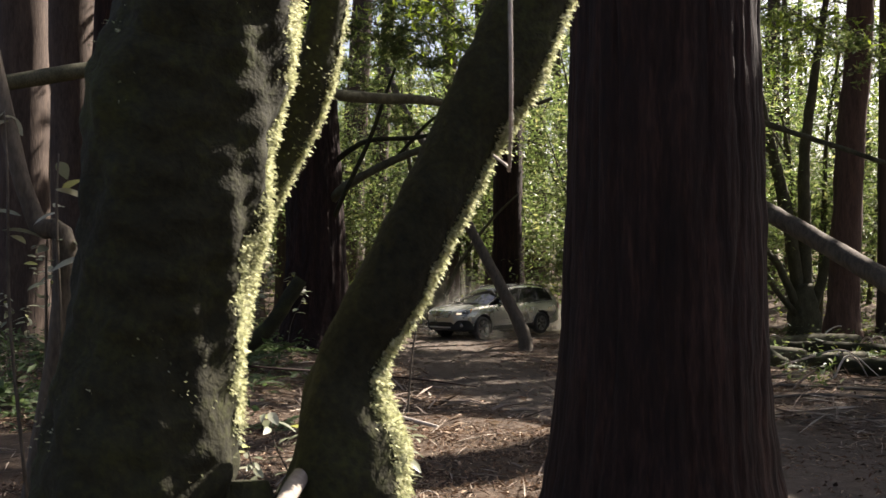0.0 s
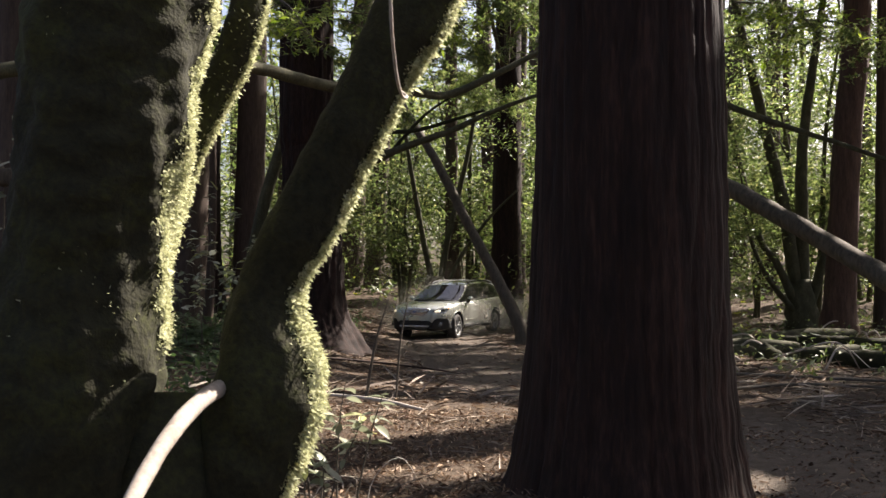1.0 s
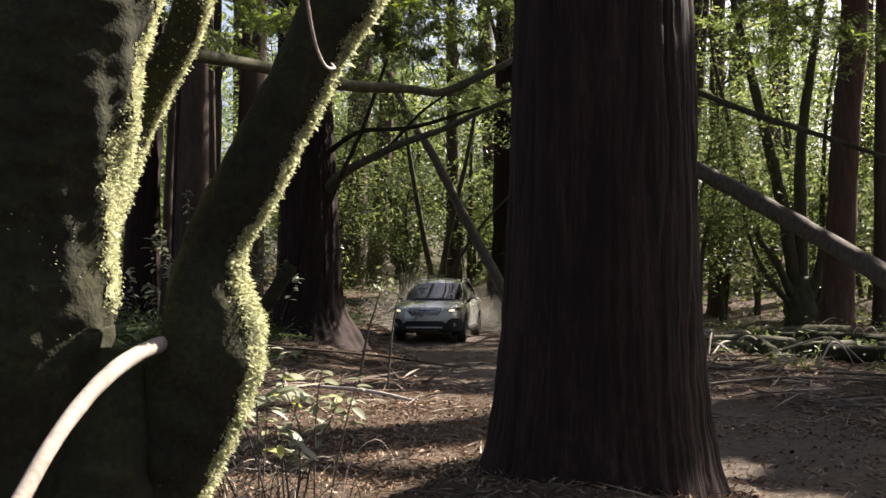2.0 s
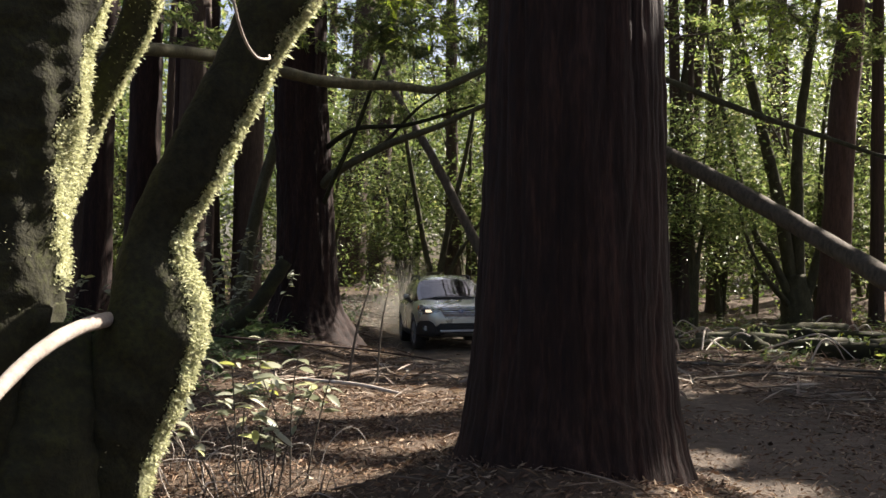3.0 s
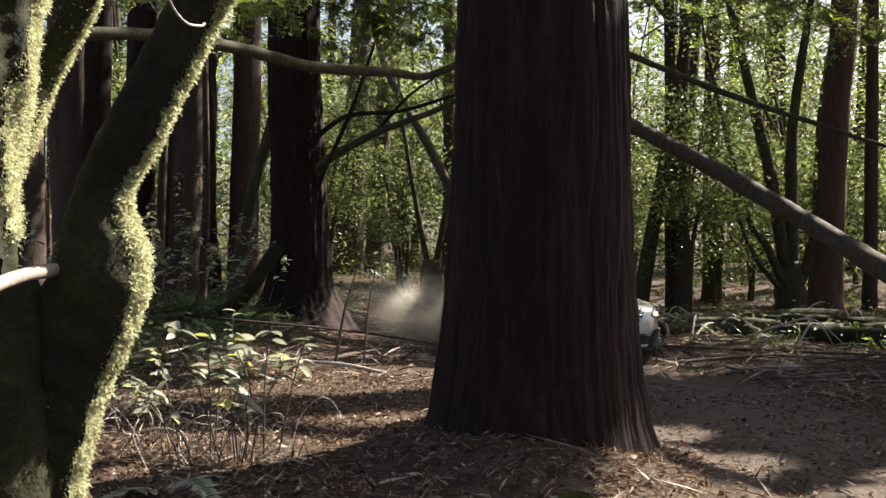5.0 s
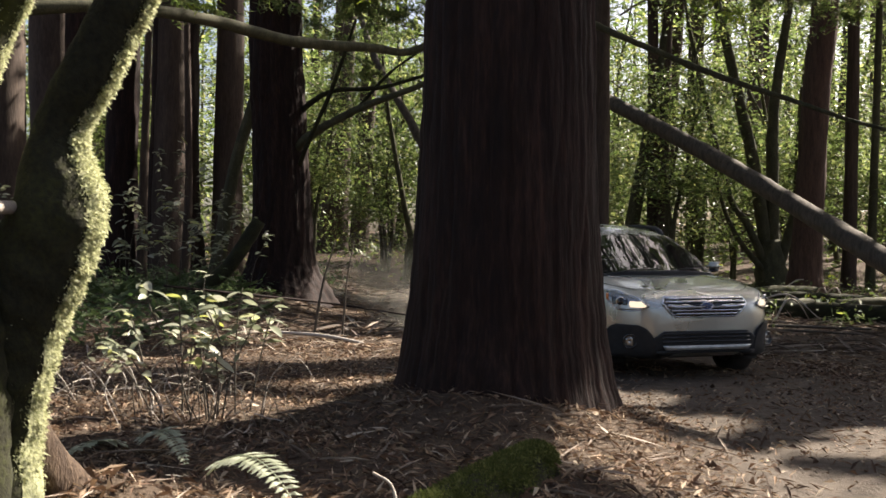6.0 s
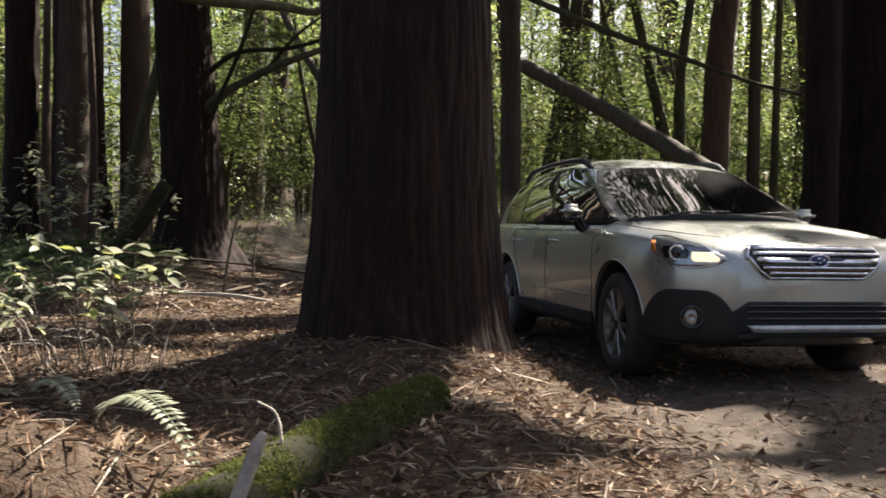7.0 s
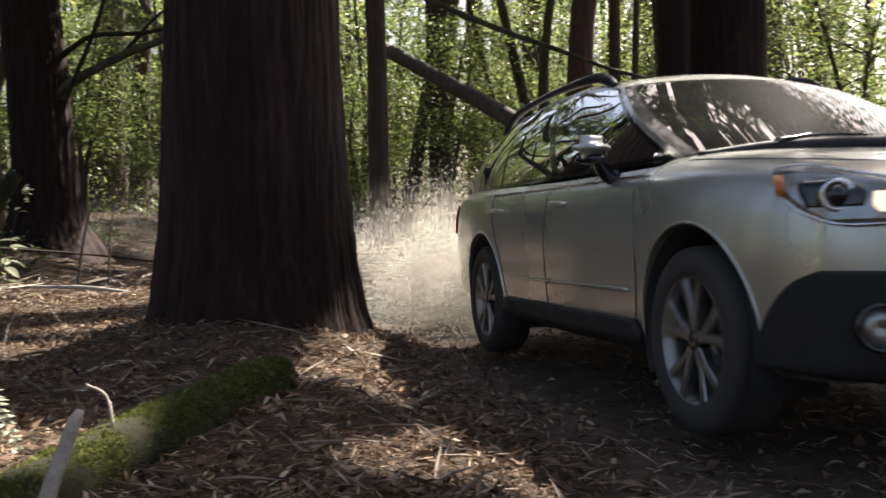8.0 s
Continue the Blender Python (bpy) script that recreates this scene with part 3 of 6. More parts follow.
# ---- forest: crowns and far trees ----
# Spots kept sunlit, and spots to be shaded by leaves added out of view.
LIT = [(-0.2, 8.4, 1.0, .8), (-0.75, 4.9, .85, .6), (-1.5, 4.8, .6, .5), (0.1, 6.9, .6, .5), (2.3, 3.75, .6, .5), (3.5, 4.9, .4, .05), (2.3, 2.45, .4, .15), (2.6, 6.1, .3, .2), (-1.25, 18.2, 1.0, .9), (.2, 9.6, 1.0, .8),
       (.5, 13.6, .8, .5), (9.5, 25.5, 1.2, 1.0), (7.2, 24, 1.2, 1.0), (-0.2, 2.75, .4, .3), (0.2, 2.3, .25, .2), (4.7, 5.2, .5, .3), (-1.6, 7.4, .7, .5), (-1.2, 10.5, .9, .6),
       (8.2, 20.5, 1.4, .9), (6.5, 22, 1.0, .8), (9.5, 18.5, 1, .6), (-.4, 25.5, 1.2, 1.0), (2.5, 28.5, 1.2, .8), (2.0, 4.5, .3, .25), (4.0, 5.4, .4, .2), (-.8, 3.7, .3, .25), (-.8, 13.0, .6, .5), (-.85, 15.4, .5, .5), (7.5, 18.5, 0.9, .8), (8.5, 23, 2.2, 2.0), (10.5, 20, 1.6, 1.4), (6.4, 21, 1.4, 1.4), (6.6, 25, 2, 1.4), (13, 24, 2, 2), (5.0, 28, 1.6, 1.4), (11, 25.5, 2, 1.6), (12, 29, 2, 2), (8.5, 28.5, 2, 1.6)]
SHADE = [(-.3, 4.0, .8, 450), (-1.2, 3.4, .9, 450), (3.3, 3.9, .9, 300), (2.8, 3.1, .7, 250), (3.6, 5.9, .7, 250), (1.2, 4.85, .6, 200), (.67, 4.4, .6, 200), (0.1, 3.95, .6, 200), (-.5, 3.5, .6, 200), (3.1, 3.3, 1.1, 420), (0.95, 2.4, 1.0, 380), (1.35, 1.7, .8, 250), (2.0, 1.1, .9, 300), (2.95, 1.9, .9, 320), (1.5, 2.8, .8, 350), (2.3, 3.0, .5, 200), (0.3, 1.9, .7, 250), (3.1, 4.6, .8, 200), (4.4, 3.4, 1.2, 420), (3.3, 8.8, 1.2, 300), (4.4, 7.0, 1.2, 350), (3.8, 10.5, 1.2, 300), (0.9, 3.6, .8, 250), (4.8, 9, 1.2, 260)]
HIGH_LIT = [(-0.08, 2.0, 1.0, 0.36), (-0.02, 2.0, 1.25, 0.5), (0.03, 2.0, 1.5, 0.5), (0.1, 2.0, 1.75, 0.5), (0.25, 1.97, 2.15, 0.5), (3.35, 2.85, 1.27, 0.4), (3.5, 4.3, 1.3, 0.2), (3.45, 5.0, 1.1, 0.2), (2.9, 7.9, 0.5, 0.35), (2.9, 7.4, 1.2, 0.35), (2.6, 3.0, 1.13, .2), (2.55, 4.65, 1.13, .2), (2.5, 6.3, 1.1, .25), (2.4, 8.2, 1.1, .25), (3.3, 5.3, 1.0, .15), (3.2, 7.2, 1.0, .15), (-0.36, 2.0, 1.55, .18), (-0.18, 1.9, 0.7, .25), (-0.3, 2.45, 0.25, .2)]


def in_gap(p):
    """True where a sunbeam through p reaches a spot that is to be sunlit."""
    out = np.zeros(len(p), bool)
    k = np.array([TO_SUN.x / TO_SUN.z, TO_SUN.y / TO_SUN.z])
    g = p[:, :2] - p[:, 2:3] * k
    for x, y, a, b in LIT:
        out |= ((g[:, 0] - x) / (a + .32)) ** 2 + ((g[:, 1] - y) / (b + .32)) ** 2 < 1
    for x, y, z, r in HIGH_LIT:
        q = p[:, :2] - (p[:, 2:3] - z) * k
        out |= np.hypot(q[:, 0] - x, q[:, 1] - y) < r + .2
    return out


def crown_points(n, radius, z0, z1, seed, clumps=40):
    """Clumped points in an uneven cone of foliage about the origin."""
    r = np.random.default_rng(seed)
    t = r.random(clumps) ** 0.8
    a = r.uniform(0, 6.28, clumps)
    rad = radius * (1.05 - 0.75 * t) * np.sqrt(r.uniform(0.08, 1, clumps))
    c = np.stack([rad * np.cos(a), rad * np.sin(a), z0 + (z1 - z0) * t], -1)
    k = r.integers(0, clumps, n)
    s = radius * 0.22
    return c[k] + r.normal(size=(n, 3)) * [s, s, s * 0.45]


def crown_mesh(name, pts, size, seed, aspect=0.45):
    v, f = leaves(pts, size, 0.5, aspect, seed, 0.15)
    return mesh(name, v, f, False)


FAR = []
r = np.random.default_rng(99)
tries = 0
while len(FAR) < 105 and tries < 9000:
    tries += 1
    y = 26 + 95 * r.random() ** 1.3
    x = r.uniform(-0.75, 0.75) * y + 2
    if track_distance(np.array([x]), np.array([y]))[0] < 2.2 or (-3 < x / y * 20 < 3.5 and y < 42):
        continue
    if any((x - a) ** 2 + (y - b) ** 2 < 3.0 for a, b, *_ in FAR):
        continue
    FAR.append((x, y, r.uniform(0.12, 0.5) if r.random() < 0.8 else r.uniform(.5, .8), r.uniform(-0.05, 0.05)))
# mostly out of view, added round the clearing to bear crowns and shade
SIDE = [(-7, 13, .5, 0), (-9, 20, .6, 0), (-6.5, 24, .45, .02), (-12, 16, .7, 0), (-8, 8, .6, 0), (-11, 28, .5, 0), (-5.2, 31, .4, .02), (19, 8, .6, 0), (21, 17, .5, 0), (8.5, 33, .3, .05), (16, 29.5, .35, -.03), (-15, 9, .6, 0),
        (9, 2, .5, 0), (-6, -3, .5, 0), (-2, -8, .6, 0), (3, -11, .5, 0), (8, -6, .6, 0), (12, -12, .6, 0), (-9, -12, .6, 0), (5, -18, .5, 0), (-3, -20, .6, 0), (13, 3, .5, 0), (18, -3, .5, 0)]
variants = []
for k in range(5):
    ctrl = [(0, 0, -0.4, 1.4), (0, 0, 0.3, 1.08), (0.02, 0, 2, 0.95), (0.1 * (k - 2), 0.1, 9, 0.8), (0.3 * (k - 2), 0, 18, .55), (0.4 * (k - 2), 0, 30, .12)]
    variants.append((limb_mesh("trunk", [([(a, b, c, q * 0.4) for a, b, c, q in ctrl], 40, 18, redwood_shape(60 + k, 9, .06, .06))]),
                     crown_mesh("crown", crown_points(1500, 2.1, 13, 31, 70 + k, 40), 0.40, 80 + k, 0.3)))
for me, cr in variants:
    me.materials.append(BARK_HAZED)
    cr.materials.append(LEAF_FIR)
for i, (x, y, rad, tilt) in enumerate(FAR + SIDE):
    me, cr = variants[i % 5]
    tree = empty("conifer_tree", pose(x, y, h(x, y) - 0.1, 0, math.degrees(tilt), 77 * i % 360 if i < len(FAR) else 0))
    s = rad / 0.4
    tr = part("trunk", me, None, tree)
    tr.scale = (s, s, 1)
    if i >= len(FAR) and y > -2 and x > 5:
        TALL.append(tree)
        tagged(tree, "tall straight conifer with a high dark crown", "tree", "forest conifers")
        continue
    c2 = part("crown", cr, None, tree)
    # smaller unseen crowns here let more sun reach the understory
    k = 0.5 if x > -1 and y < 62 else 1 + 0.3 * (i % 3)
    c2.scale = (k, k, 0.85 + 0.1 * (i % 4))
    if i >= len(FAR):
        TALL.append(tree)
    tagged(tree, "tall straight conifer with a high dark crown", "tree", "forest conifers")

# understory trees: thin curved stems with bright broad leaves
bays = []
for k in range(6):
    r = np.random.default_rng(200 + k)
    limbs, tips = [], []
    for s in range(r.integers(3, 6)):
        a = r.uniform(0, 6.28)
        lean = r.uniform(0.4, 2.2)
        H = r.uniform(5, 9.5)
        pts = [(0.1 * math.cos(a), 0.1 * math.sin(a), -0.2, .085)]
        for u in (0.3, 0.6, 1.0):
            pts.append((lean * u**1.4 * math.cos(a) + r.normal() * .15, lean * u**1.4 * math.sin(a) + r.normal() * .15, H * u, .085 * (1.1 - u)))
        limbs.append((pts, 22, 8))
        for q in range(9):
            u = r.uniform(0.2, 1)
            b0 = spline(pts, 30)[int(u * 29)]
            az = r.uniform(0, 6.28)
            L = r.uniform(0.8, 2.2)
            end = b0[:3] + [L * math.cos(az), L * math.sin(az), r.uniform(-0.1, 0.9)]
            limbs.append(([b0[:3].tolist() + [.025], ((b0[:3] + end) / 2 + [0, 0, .15]).tolist() + [.016], end.tolist() + [.006]], 8, 5))
            tips += [(b0[:3] * (1 - w) + end * w) for w in (0.5, 0.75, 1.0)]
    tips = np.array(tips)
    idx = r.integers(0, len(tips), 7000)
    P = tips[idx] + r.normal(size=(7000, 3)) * [.42, .42, .3]
    bays.append((limb_mesh("stem", limbs), crown_mesh("crown", P, 0.16, 300 + k, 0.36)))
for me, cr in bays:
    me.materials.append(BARK_BAY)
    cr.materials.append(LEAF_BAY)
r = np.random.default_rng(5)
BAY = [(7.5, 27.5), (9.3, 31), (13.5, 34), (5.0, 32), (20, 27), (6, 38), (12, 36), (16, 31), (1.0, 39), (-1.5, 36), (-7.5, 29), (-2.0, 52), (3.5, 46), (9, 44), (18, 40), (15, 18), (-6, 38), (-12, 34), (-3.6, 30), (4, 56), (10, 54), (-8, 50), (20, 52), (-15, 44)]
BAY += [(x, y) for x, y in zip(r.uniform(-40, 45, 26), r.uniform(50, 85, 26))]
for i, (x, y) in enumerate(BAY):
    me, cr = bays[i % 6]
    tree = empty("bay_tree", pose(x, y, h(x, y), 0, 0, 61 * i % 360))
    k = 1.0 + 0.25 * (i % 3) + (0.5 if y > 50 else 0)
    part("stem", me, None, tree).scale = (k, k, k)
    part("crown", cr, None, tree).scale = (k, k, k)
    tagged(tree, "slender bay tree with bright green narrow leaves", "tree", "understory trees")

# unseen crowns added over the clearing, each leaf cluster borne by nearest tall tree
def shade_canopy():
    spots = [(-9, 2), (-3, 1), (3, 0), (9, 2), (-8, 9), (-2, 8), (4, 8), (10, 9), (-8, 16), (-2, 15), (4, 15), (10, 15), (15, 8), (-5, 22), (1, 21)]
    everything = []
    for i, (gx, gy) in enumerate(spots):
        H = 14 + 6 * np.random.default_rng(400 + i).random()
        P = crown_points(4200, 4.4, H - 3, H + 4, 500 + i, 55) + [gx + TO_SUN.x / TO_SUN.z * H, gy + TO_SUN.y / TO_SUN.z * H, 0]
        everything.append(P[~in_gap(P)])
    # leaves added along the sun's line to darken chosen spots below
    for i, (gx, gy, rad, n) in enumerate(SHADE):
        r = np.random.default_rng(480 + i)
        H = r.uniform(11, 15, n)
        a, q = r.uniform(0, 6.28, n), rad * np.sqrt(r.random(n))
        P = np.stack([gx + q * np.cos(a) + TO_SUN.x / TO_SUN.z * H, gy + q * np.sin(a) + TO_SUN.y / TO_SUN.z * H, H], -1)
        everything.append(P[~in_gap(P)])
    r = np.random.default_rng(479)
    n = 15000
    H = r.uniform(11, 15, n)
    P = np.stack([(7.0 - 10 * r.random(n) ** 1.4) + TO_SUN.x / TO_SUN.z * H, r.uniform(0.3, 12, n) + TO_SUN.y / TO_SUN.z * H, H], -1)
    everything.append(P[~in_gap(P)])
    P = np.vstack(everything)
    P = P[(fbm(P * 0.55, 77, 2) > -0.2) | (P[:, 2] < 15)]
    spots = np.array([t.location[:2] for t in TALL])
    near = np.argmin(((P[:, None, :2] - spots[None]) ** 2).sum(2), 1)
    for i, tree in enumerate(TALL):
        Q = P[near == i]
        if len(Q) < 30:
            continue
        Q = Q - np.array(tree.location)
        part("crown", crown_mesh("crown", Q, 0.34, 600 + i, 0.5), LEAF_FIR, tree)
        # limbs added to join the unseen leaves to their trunk
        top = Q[::max(1, len(Q) // 26)]
        base = np.array(tree.location)
        ways = [[(0, 0, max(9, q[2] - 2.5 - 0.15 * np.hypot(q[0], q[1])), .10), (q[0] * .5, q[1] * .5, q[2] - 1.0, .06), (*q, .015)] for q in top]
        limbs = [(w, 10, 6) for w in ways if not in_gap(spline(w, 24)[6:, :3] + base).any()]
        if not limbs:
            continue
        part("limb", limb_mesh("limb", limbs), BARK_HAZED, tree)["kind"] = "stuff"


shade_canopy()


# ---- undergrowth and forest floor ----
def blade_mesh(segments=5, width=0.4, curl=0.25):
    """A pointed oval leaf of length 1 along +x, slightly folded."""
    v, f = [], []
    for i in range(segments + 1):
        t = i / segments
        w = width * 0.5 * math.sin(math.pi * min(1, t * 0.93 + 0.05)) ** 0.8
        z = -curl * t * t
        v += [(t, -w, z + 0.25 * w), (t, 0, z), (t, w, z + 0.25 * w)]
    for i in range(segments):
        a = 3 * i
        f += [(a, a + 3, a + 4, a + 1), (a + 1, a + 4, a + 5, a + 2)]
    return mesh("leaf", v, f)


def object_leaf(name, stops, through_light=0.4):
    """Leaf whose colour varies from object to object."""
    def build(nt, b):
        o = nt.nodes.new("ShaderNodeObjectInfo")
        c = ramp(nt, o.outputs["Random"], stops)
        nt.links.new(c, b.inputs["Base Color"])
        b.inputs["Roughness"].default_value = 0.45
        t = nt.nodes.new("ShaderNodeBsdfTranslucent")
        nt.links.new(c, t.inputs[0])
        mx = nt.nodes.new("ShaderNodeMixShader")
        mx.inputs[0].default_value = through_light
        nt.links.new(b.outputs[0], mx.inputs[1])
        nt.links.new(t.outputs[0], mx.inputs[2])
        nt.links.new(mx.outputs[0], nt.nodes["Material Output"].inputs[0])
    return material(name, build)


BIG_LEAF = object_leaf("broad_leaf", [(0.0, (0.15, 0.165, 0.10)), (0.5, (0.26, 0.275, 0.18)), (0.8, (0.40, 0.40, 0.31)), (1.0, (0.40, 0.42, 0.09))])
leaf_me = blade_mesh(5, 0.42)
leaf_me.materials.append(BIG_LEAF)


def shrub(x, y, z, spots, seed, label, leaf_size=0.085, per=11, height=0.7, name="shrub"):
    """Wiry stems that rise from a base and carry broad leaves in whorls."""
    r = np.random.default_rng(seed)
    thing = empty(name, pose(x, y, z))
    for k, (dx, dy, H) in enumerate(spots):
        bx, by = dx * 0.45 + r.normal() * .05, dy * 0.45 + r.normal() * .05
        ctrl = [(bx, by, -0.05, .006), (bx + (dx - bx) * .35 + r.normal() * .03, by + (dy - by) * .35, H * .45, .005), (dx * .9, dy * .9, H * .8, .004), (dx, dy, H, .002)]
        part("stem", limb_mesh("stem", [(ctrl, 14, 6)]), BARK_GREY, thing)
        s = spline(ctrl, 40)
        for j in range(per):
            p = s[int(np.clip(r.uniform(0.45, 1.0), 0, 0.99) * 40)]
            lf = part("leaf", leaf_me, None, thing)
            q = leaf_size * r.uniform(0.6, 1.25)
            lf.matrix_local = Matrix.LocRotScale(Vector(p[:3]) + Vector(r.normal(size=3) * 0.012), Euler((r.normal() * .4, r.uniform(-0.5, 0.45), r.uniform(0, 6.28))), (q, q, q))
    return tagged(thing, label, "shrub")


shrub(-0.62, 5.0, h(-0.62, 5.0), [(-0.45, .1, .62), (-0.28, -.1, .80), (-0.12, .0, .74), (0.02, .1, .86), (0.14, -.1, .66), (0.26, .05, .78), (0.36, -.1, .62), (0.46, .1, .70), (-0.35, -.25, .45), (0.1, -.3, .5), (-0.6, .1, .45), (0.2, -.3, .42), (-.1, .25, .6)],
      901, "sunlit broad-leaved shrub with wiry dry stems", 0.105, 14)
shrub(-1.75, 5.6, h(-1.75, 5.6), [(-0.3, .1, .4), (0, 0, .45), (0.3, .1, .42), (.5, -.1, .35), (-.1, .3, .5)], 902, "low half-dry shrub with pale leaves", 0.08, 9)
shrub(-1.08, 2.55, 1.0, [(-0.12, 0, 1.02), (0.03, 0, .9), (0.12, -.02, .85), (-.02, .05, .7)], 903, "young sapling with bright leaves beside the mossy tree", 0.085, 5, name="sapling")
def dry_tangle(x, y, n, spread, tall, seed, label):
    """Leafless stems that arch out of one foot."""
    r = np.random.default_rng(seed)
    thing = empty("dry_bush", pose(x, y, h(x, y)))
    for k in range(n):
        a, q, H = r.uniform(0, 6.28), spread * r.uniform(.4, 1.0), tall * r.uniform(.4, 1.1)
        c, d = q * math.cos(a), q * math.sin(a)
        bx, by = r.normal() * spread * .5, r.normal() * spread * .35
        kink = r.normal(size=4) * .06
        part("stem", limb_mesh("stem", [([(bx, by, -.03, .0035), (bx + c * .3 + kink[0], by + d * .3 + kink[1], H * .7, .003), (bx + c * .7 + kink[2], by + d * .7 + kink[3], H * r.uniform(.5, 1.1), .0025), (bx + c, by + d, H * r.uniform(.1, .9), .0012)], 12, 5)]), BARK_GREY if k % 3 else WOOD_DEAD, thing)
    return tagged(thing, label, "bush")


dry_tangle(-0.55, 4.9, 34, .5, .34, 931, "tangle of pale dry stems below a shrub")
dry_tangle(-1.25, 5.4, 22, .5, .3, 932, "tangle of pale dry stems on the litter")
dry_tangle(-1.9, 6.6, 16, .5, .3, 933, "tangle of pale dry stems on the litter")
for i, (x, y) in enumerate(((-3.6, 14.5), (-4.8, 16), (-3.2, 16.8), (-5.6, 13))):
    shrub(x, y, h(x, y), [(-.5, 0, 1.3), (.1, .2, 1.8), (.5, 0, 1.5), (0, -.4, 1.1), (-.2, .4, 1.9), (.7, .3, 1.2), (-.8, .2, 1.0)], 910 + i, "green understory shrub on the shaded bank", 0.16, 14)


shrub(-4.4, 17.6, h(-4.4, 17.6), [(-.9, 0, 2.2), (-.4, .2, 2.9), (.1, 0, 3.1), (.5, .2, 2.6), (.9, 0, 2.0), (0, -.4, 1.7), (-.6, -.3, 1.5), (.5, -.4, 1.4), (1.2, .1, 1.5)], 921, "tall green shrub beside the redwood on the bank", 0.15, 26)


def frond(L, pairs, width, droop, seed, fat=0.13, lean=0.35):
    """A fern frond along +x: an arched midrib with paired leaflets."""
    r = np.random.default_rng(seed)
    v, f = [], []
    t = np.linspace(0, 1, 40)
    path = np.stack([L * t, 0.03 * L * np.sin(3 * t), L * (0.55 * t - droop * t * t)], -1)
    tv, tf = tube(np.hstack([path[::6], np.linspace(0.004, 0.001, len(path[::6]))[:, None]]), 16, 5)
    v.append(tv)
    f.append(tri_fix(tf))
    n = len(tv)
    for i in range(pairs):
        u = 0.12 + 0.86 * i / pairs
        p = np.array([np.interp(u, t, path[:, k]) for k in range(3)])
        w = width * (1 - u) ** 0.7 * min(1, u * 5) * r.uniform(.88, 1.1)
        for s in (1, -1):
            d = np.array([lean, s * 0.94, -0.1 + r.normal() * .1])
            b = np.array([1.0, 0, 0.5 - droop * u]) * w * fat
            q = np.array([p - b, p + d * w * .5 - b * 1.2 + [0, 0, .01], p + d * w, p + d * w * .5 + b * 1.2, p + b])
            v.append(q)
            f.append(np.array([[0, 1, 3], [1, 2, 3], [0, 3, 4]]) + n)
            n += 5
    return mesh("frond", np.vstack(v), np.vstack(f), False)


FERN_PALE = leafy("pale_fern", [(0.0, (0.22, 0.24, 0.16)), (1.0, (0.40, 0.42, 0.31))], 0.3, 0.5, 0.4)
fronds = [frond(1.0, 26, 0.19, d, 950 + i) for i, d in enumerate((0.35, 0.55, 0.75, 0.95))]


def fern(x, y, z, size, n, seed, label, mat=None, angles=None):
    r = np.random.default_rng(seed)
    thing = empty("fern", pose(x, y, z))
    for k in range(n):
        me = fronds[k % 4]
        if mat:
            me = me.copy()
            me.materials.clear()
            me.materials.append(mat)
        elif not me.materials:
            me.materials.append(LEAF_FERN)
        o = part("frond", me, None, thing)
        q = size * r.uniform(0.75, 1.15)
        a = angles[k] if angles else 360 * k / n + r.uniform(-20, 20)
        o.matrix_local = pose(0, 0, 0, r.uniform(-12, 12), r.uniform(-15, 15), a) @ Matrix.Diagonal((q, q, q, 1))
    return tagged(thing, label, "fern")


pale = empty("fern", pose(-0.1, 3.2, h(-0.1, 3.2)))
for dx, dy, dz, a, L, sd in ((0.0, 0.0, 0.10, -61, 1.25, 1), (-0.55, 0.85, 0.06, -58, 0.8, 2), (-0.62, 0.9, 0.03, -110, 0.5, 3)):
    me = frond(L, 25, 0.125, 0.53, 980 + sd, 0.24, 0.6)
    o = part("frond", me, FERN_PALE, pale)
    o.matrix_local = pose(dx, dy, dz, 8, 0, a)
tagged(pale, "pale sunlit sword fern beside the mossy log", "fern")
for i, (x, y, s) in enumerate(((-2.6, 12.6, .8), (-3.3, 13.6, .9), (-3.9, 12.2, .9), (-2.2, 14.8, .7), (-4.6, 14.4, 1.0), (-3.0, 15.6, .9), (-1.7, 9.6, .5), (-5.2, 11, .9), (6.6, 20.5, .7), (7.6, 22.3, .8), (8.8, 19.6, .8), (5.8, 23, .7), (9.9, 23.5, .8), (8.3, 26, .9), (6.8, 26.5, .8), (9.6, 21.2, .7), (7.2, 18.6, .6), (-6, 17, 1.0), (-5, 19.5, .9), (-5.2, 16.6, 1.5), (-4.4, 16.4, 1.6), (-3.7, 16.2, 1.4), (-4.9, 15.6, 1.4), (-3.2, 14.2, 1.1), (-5.9, 15.2, 1.5))):
    fern(x, y, h(x, y), s, 9, 20 + i, "green sword fern on the forest floor")


# moss-covered log before the great redwood
log_ctrl = [(0.40, 1.75, 0.02, .125), (0.60, 2.15, 0.06, .125), (0.90, 2.75, 0.085, .12), (1.12, 3.2, 0.095, .115), (1.27, 3.5, 0.10, .105), (1.285, 3.53, 0.10, .07)]
mlog = part("mossy_log", limb_mesh("mossy_log", [(log_ctrl, 90, 40, mossy_shape(51))]), BARK_MOSS)
tagged(mlog, "rotting log covered in green moss", "log")
MOSS_GREEN = leafy("green_moss", [(0.0, (0.045, 0.055, 0.016)), (0.6, (0.085, 0.10, 0.032)), (1.0, (0.16, 0.165, 0.065))], 0.4, 0.9, 0.1)
mm = part("moss", moss_tufts([log_ctrl], 70000, 52, 0.010, (-0.3, -0.5, 0.81), 0.7, None, (0.0, 0.4)), MOSS_GREEN, mlog, "soft green moss")
mm["kind"] = "stuff"


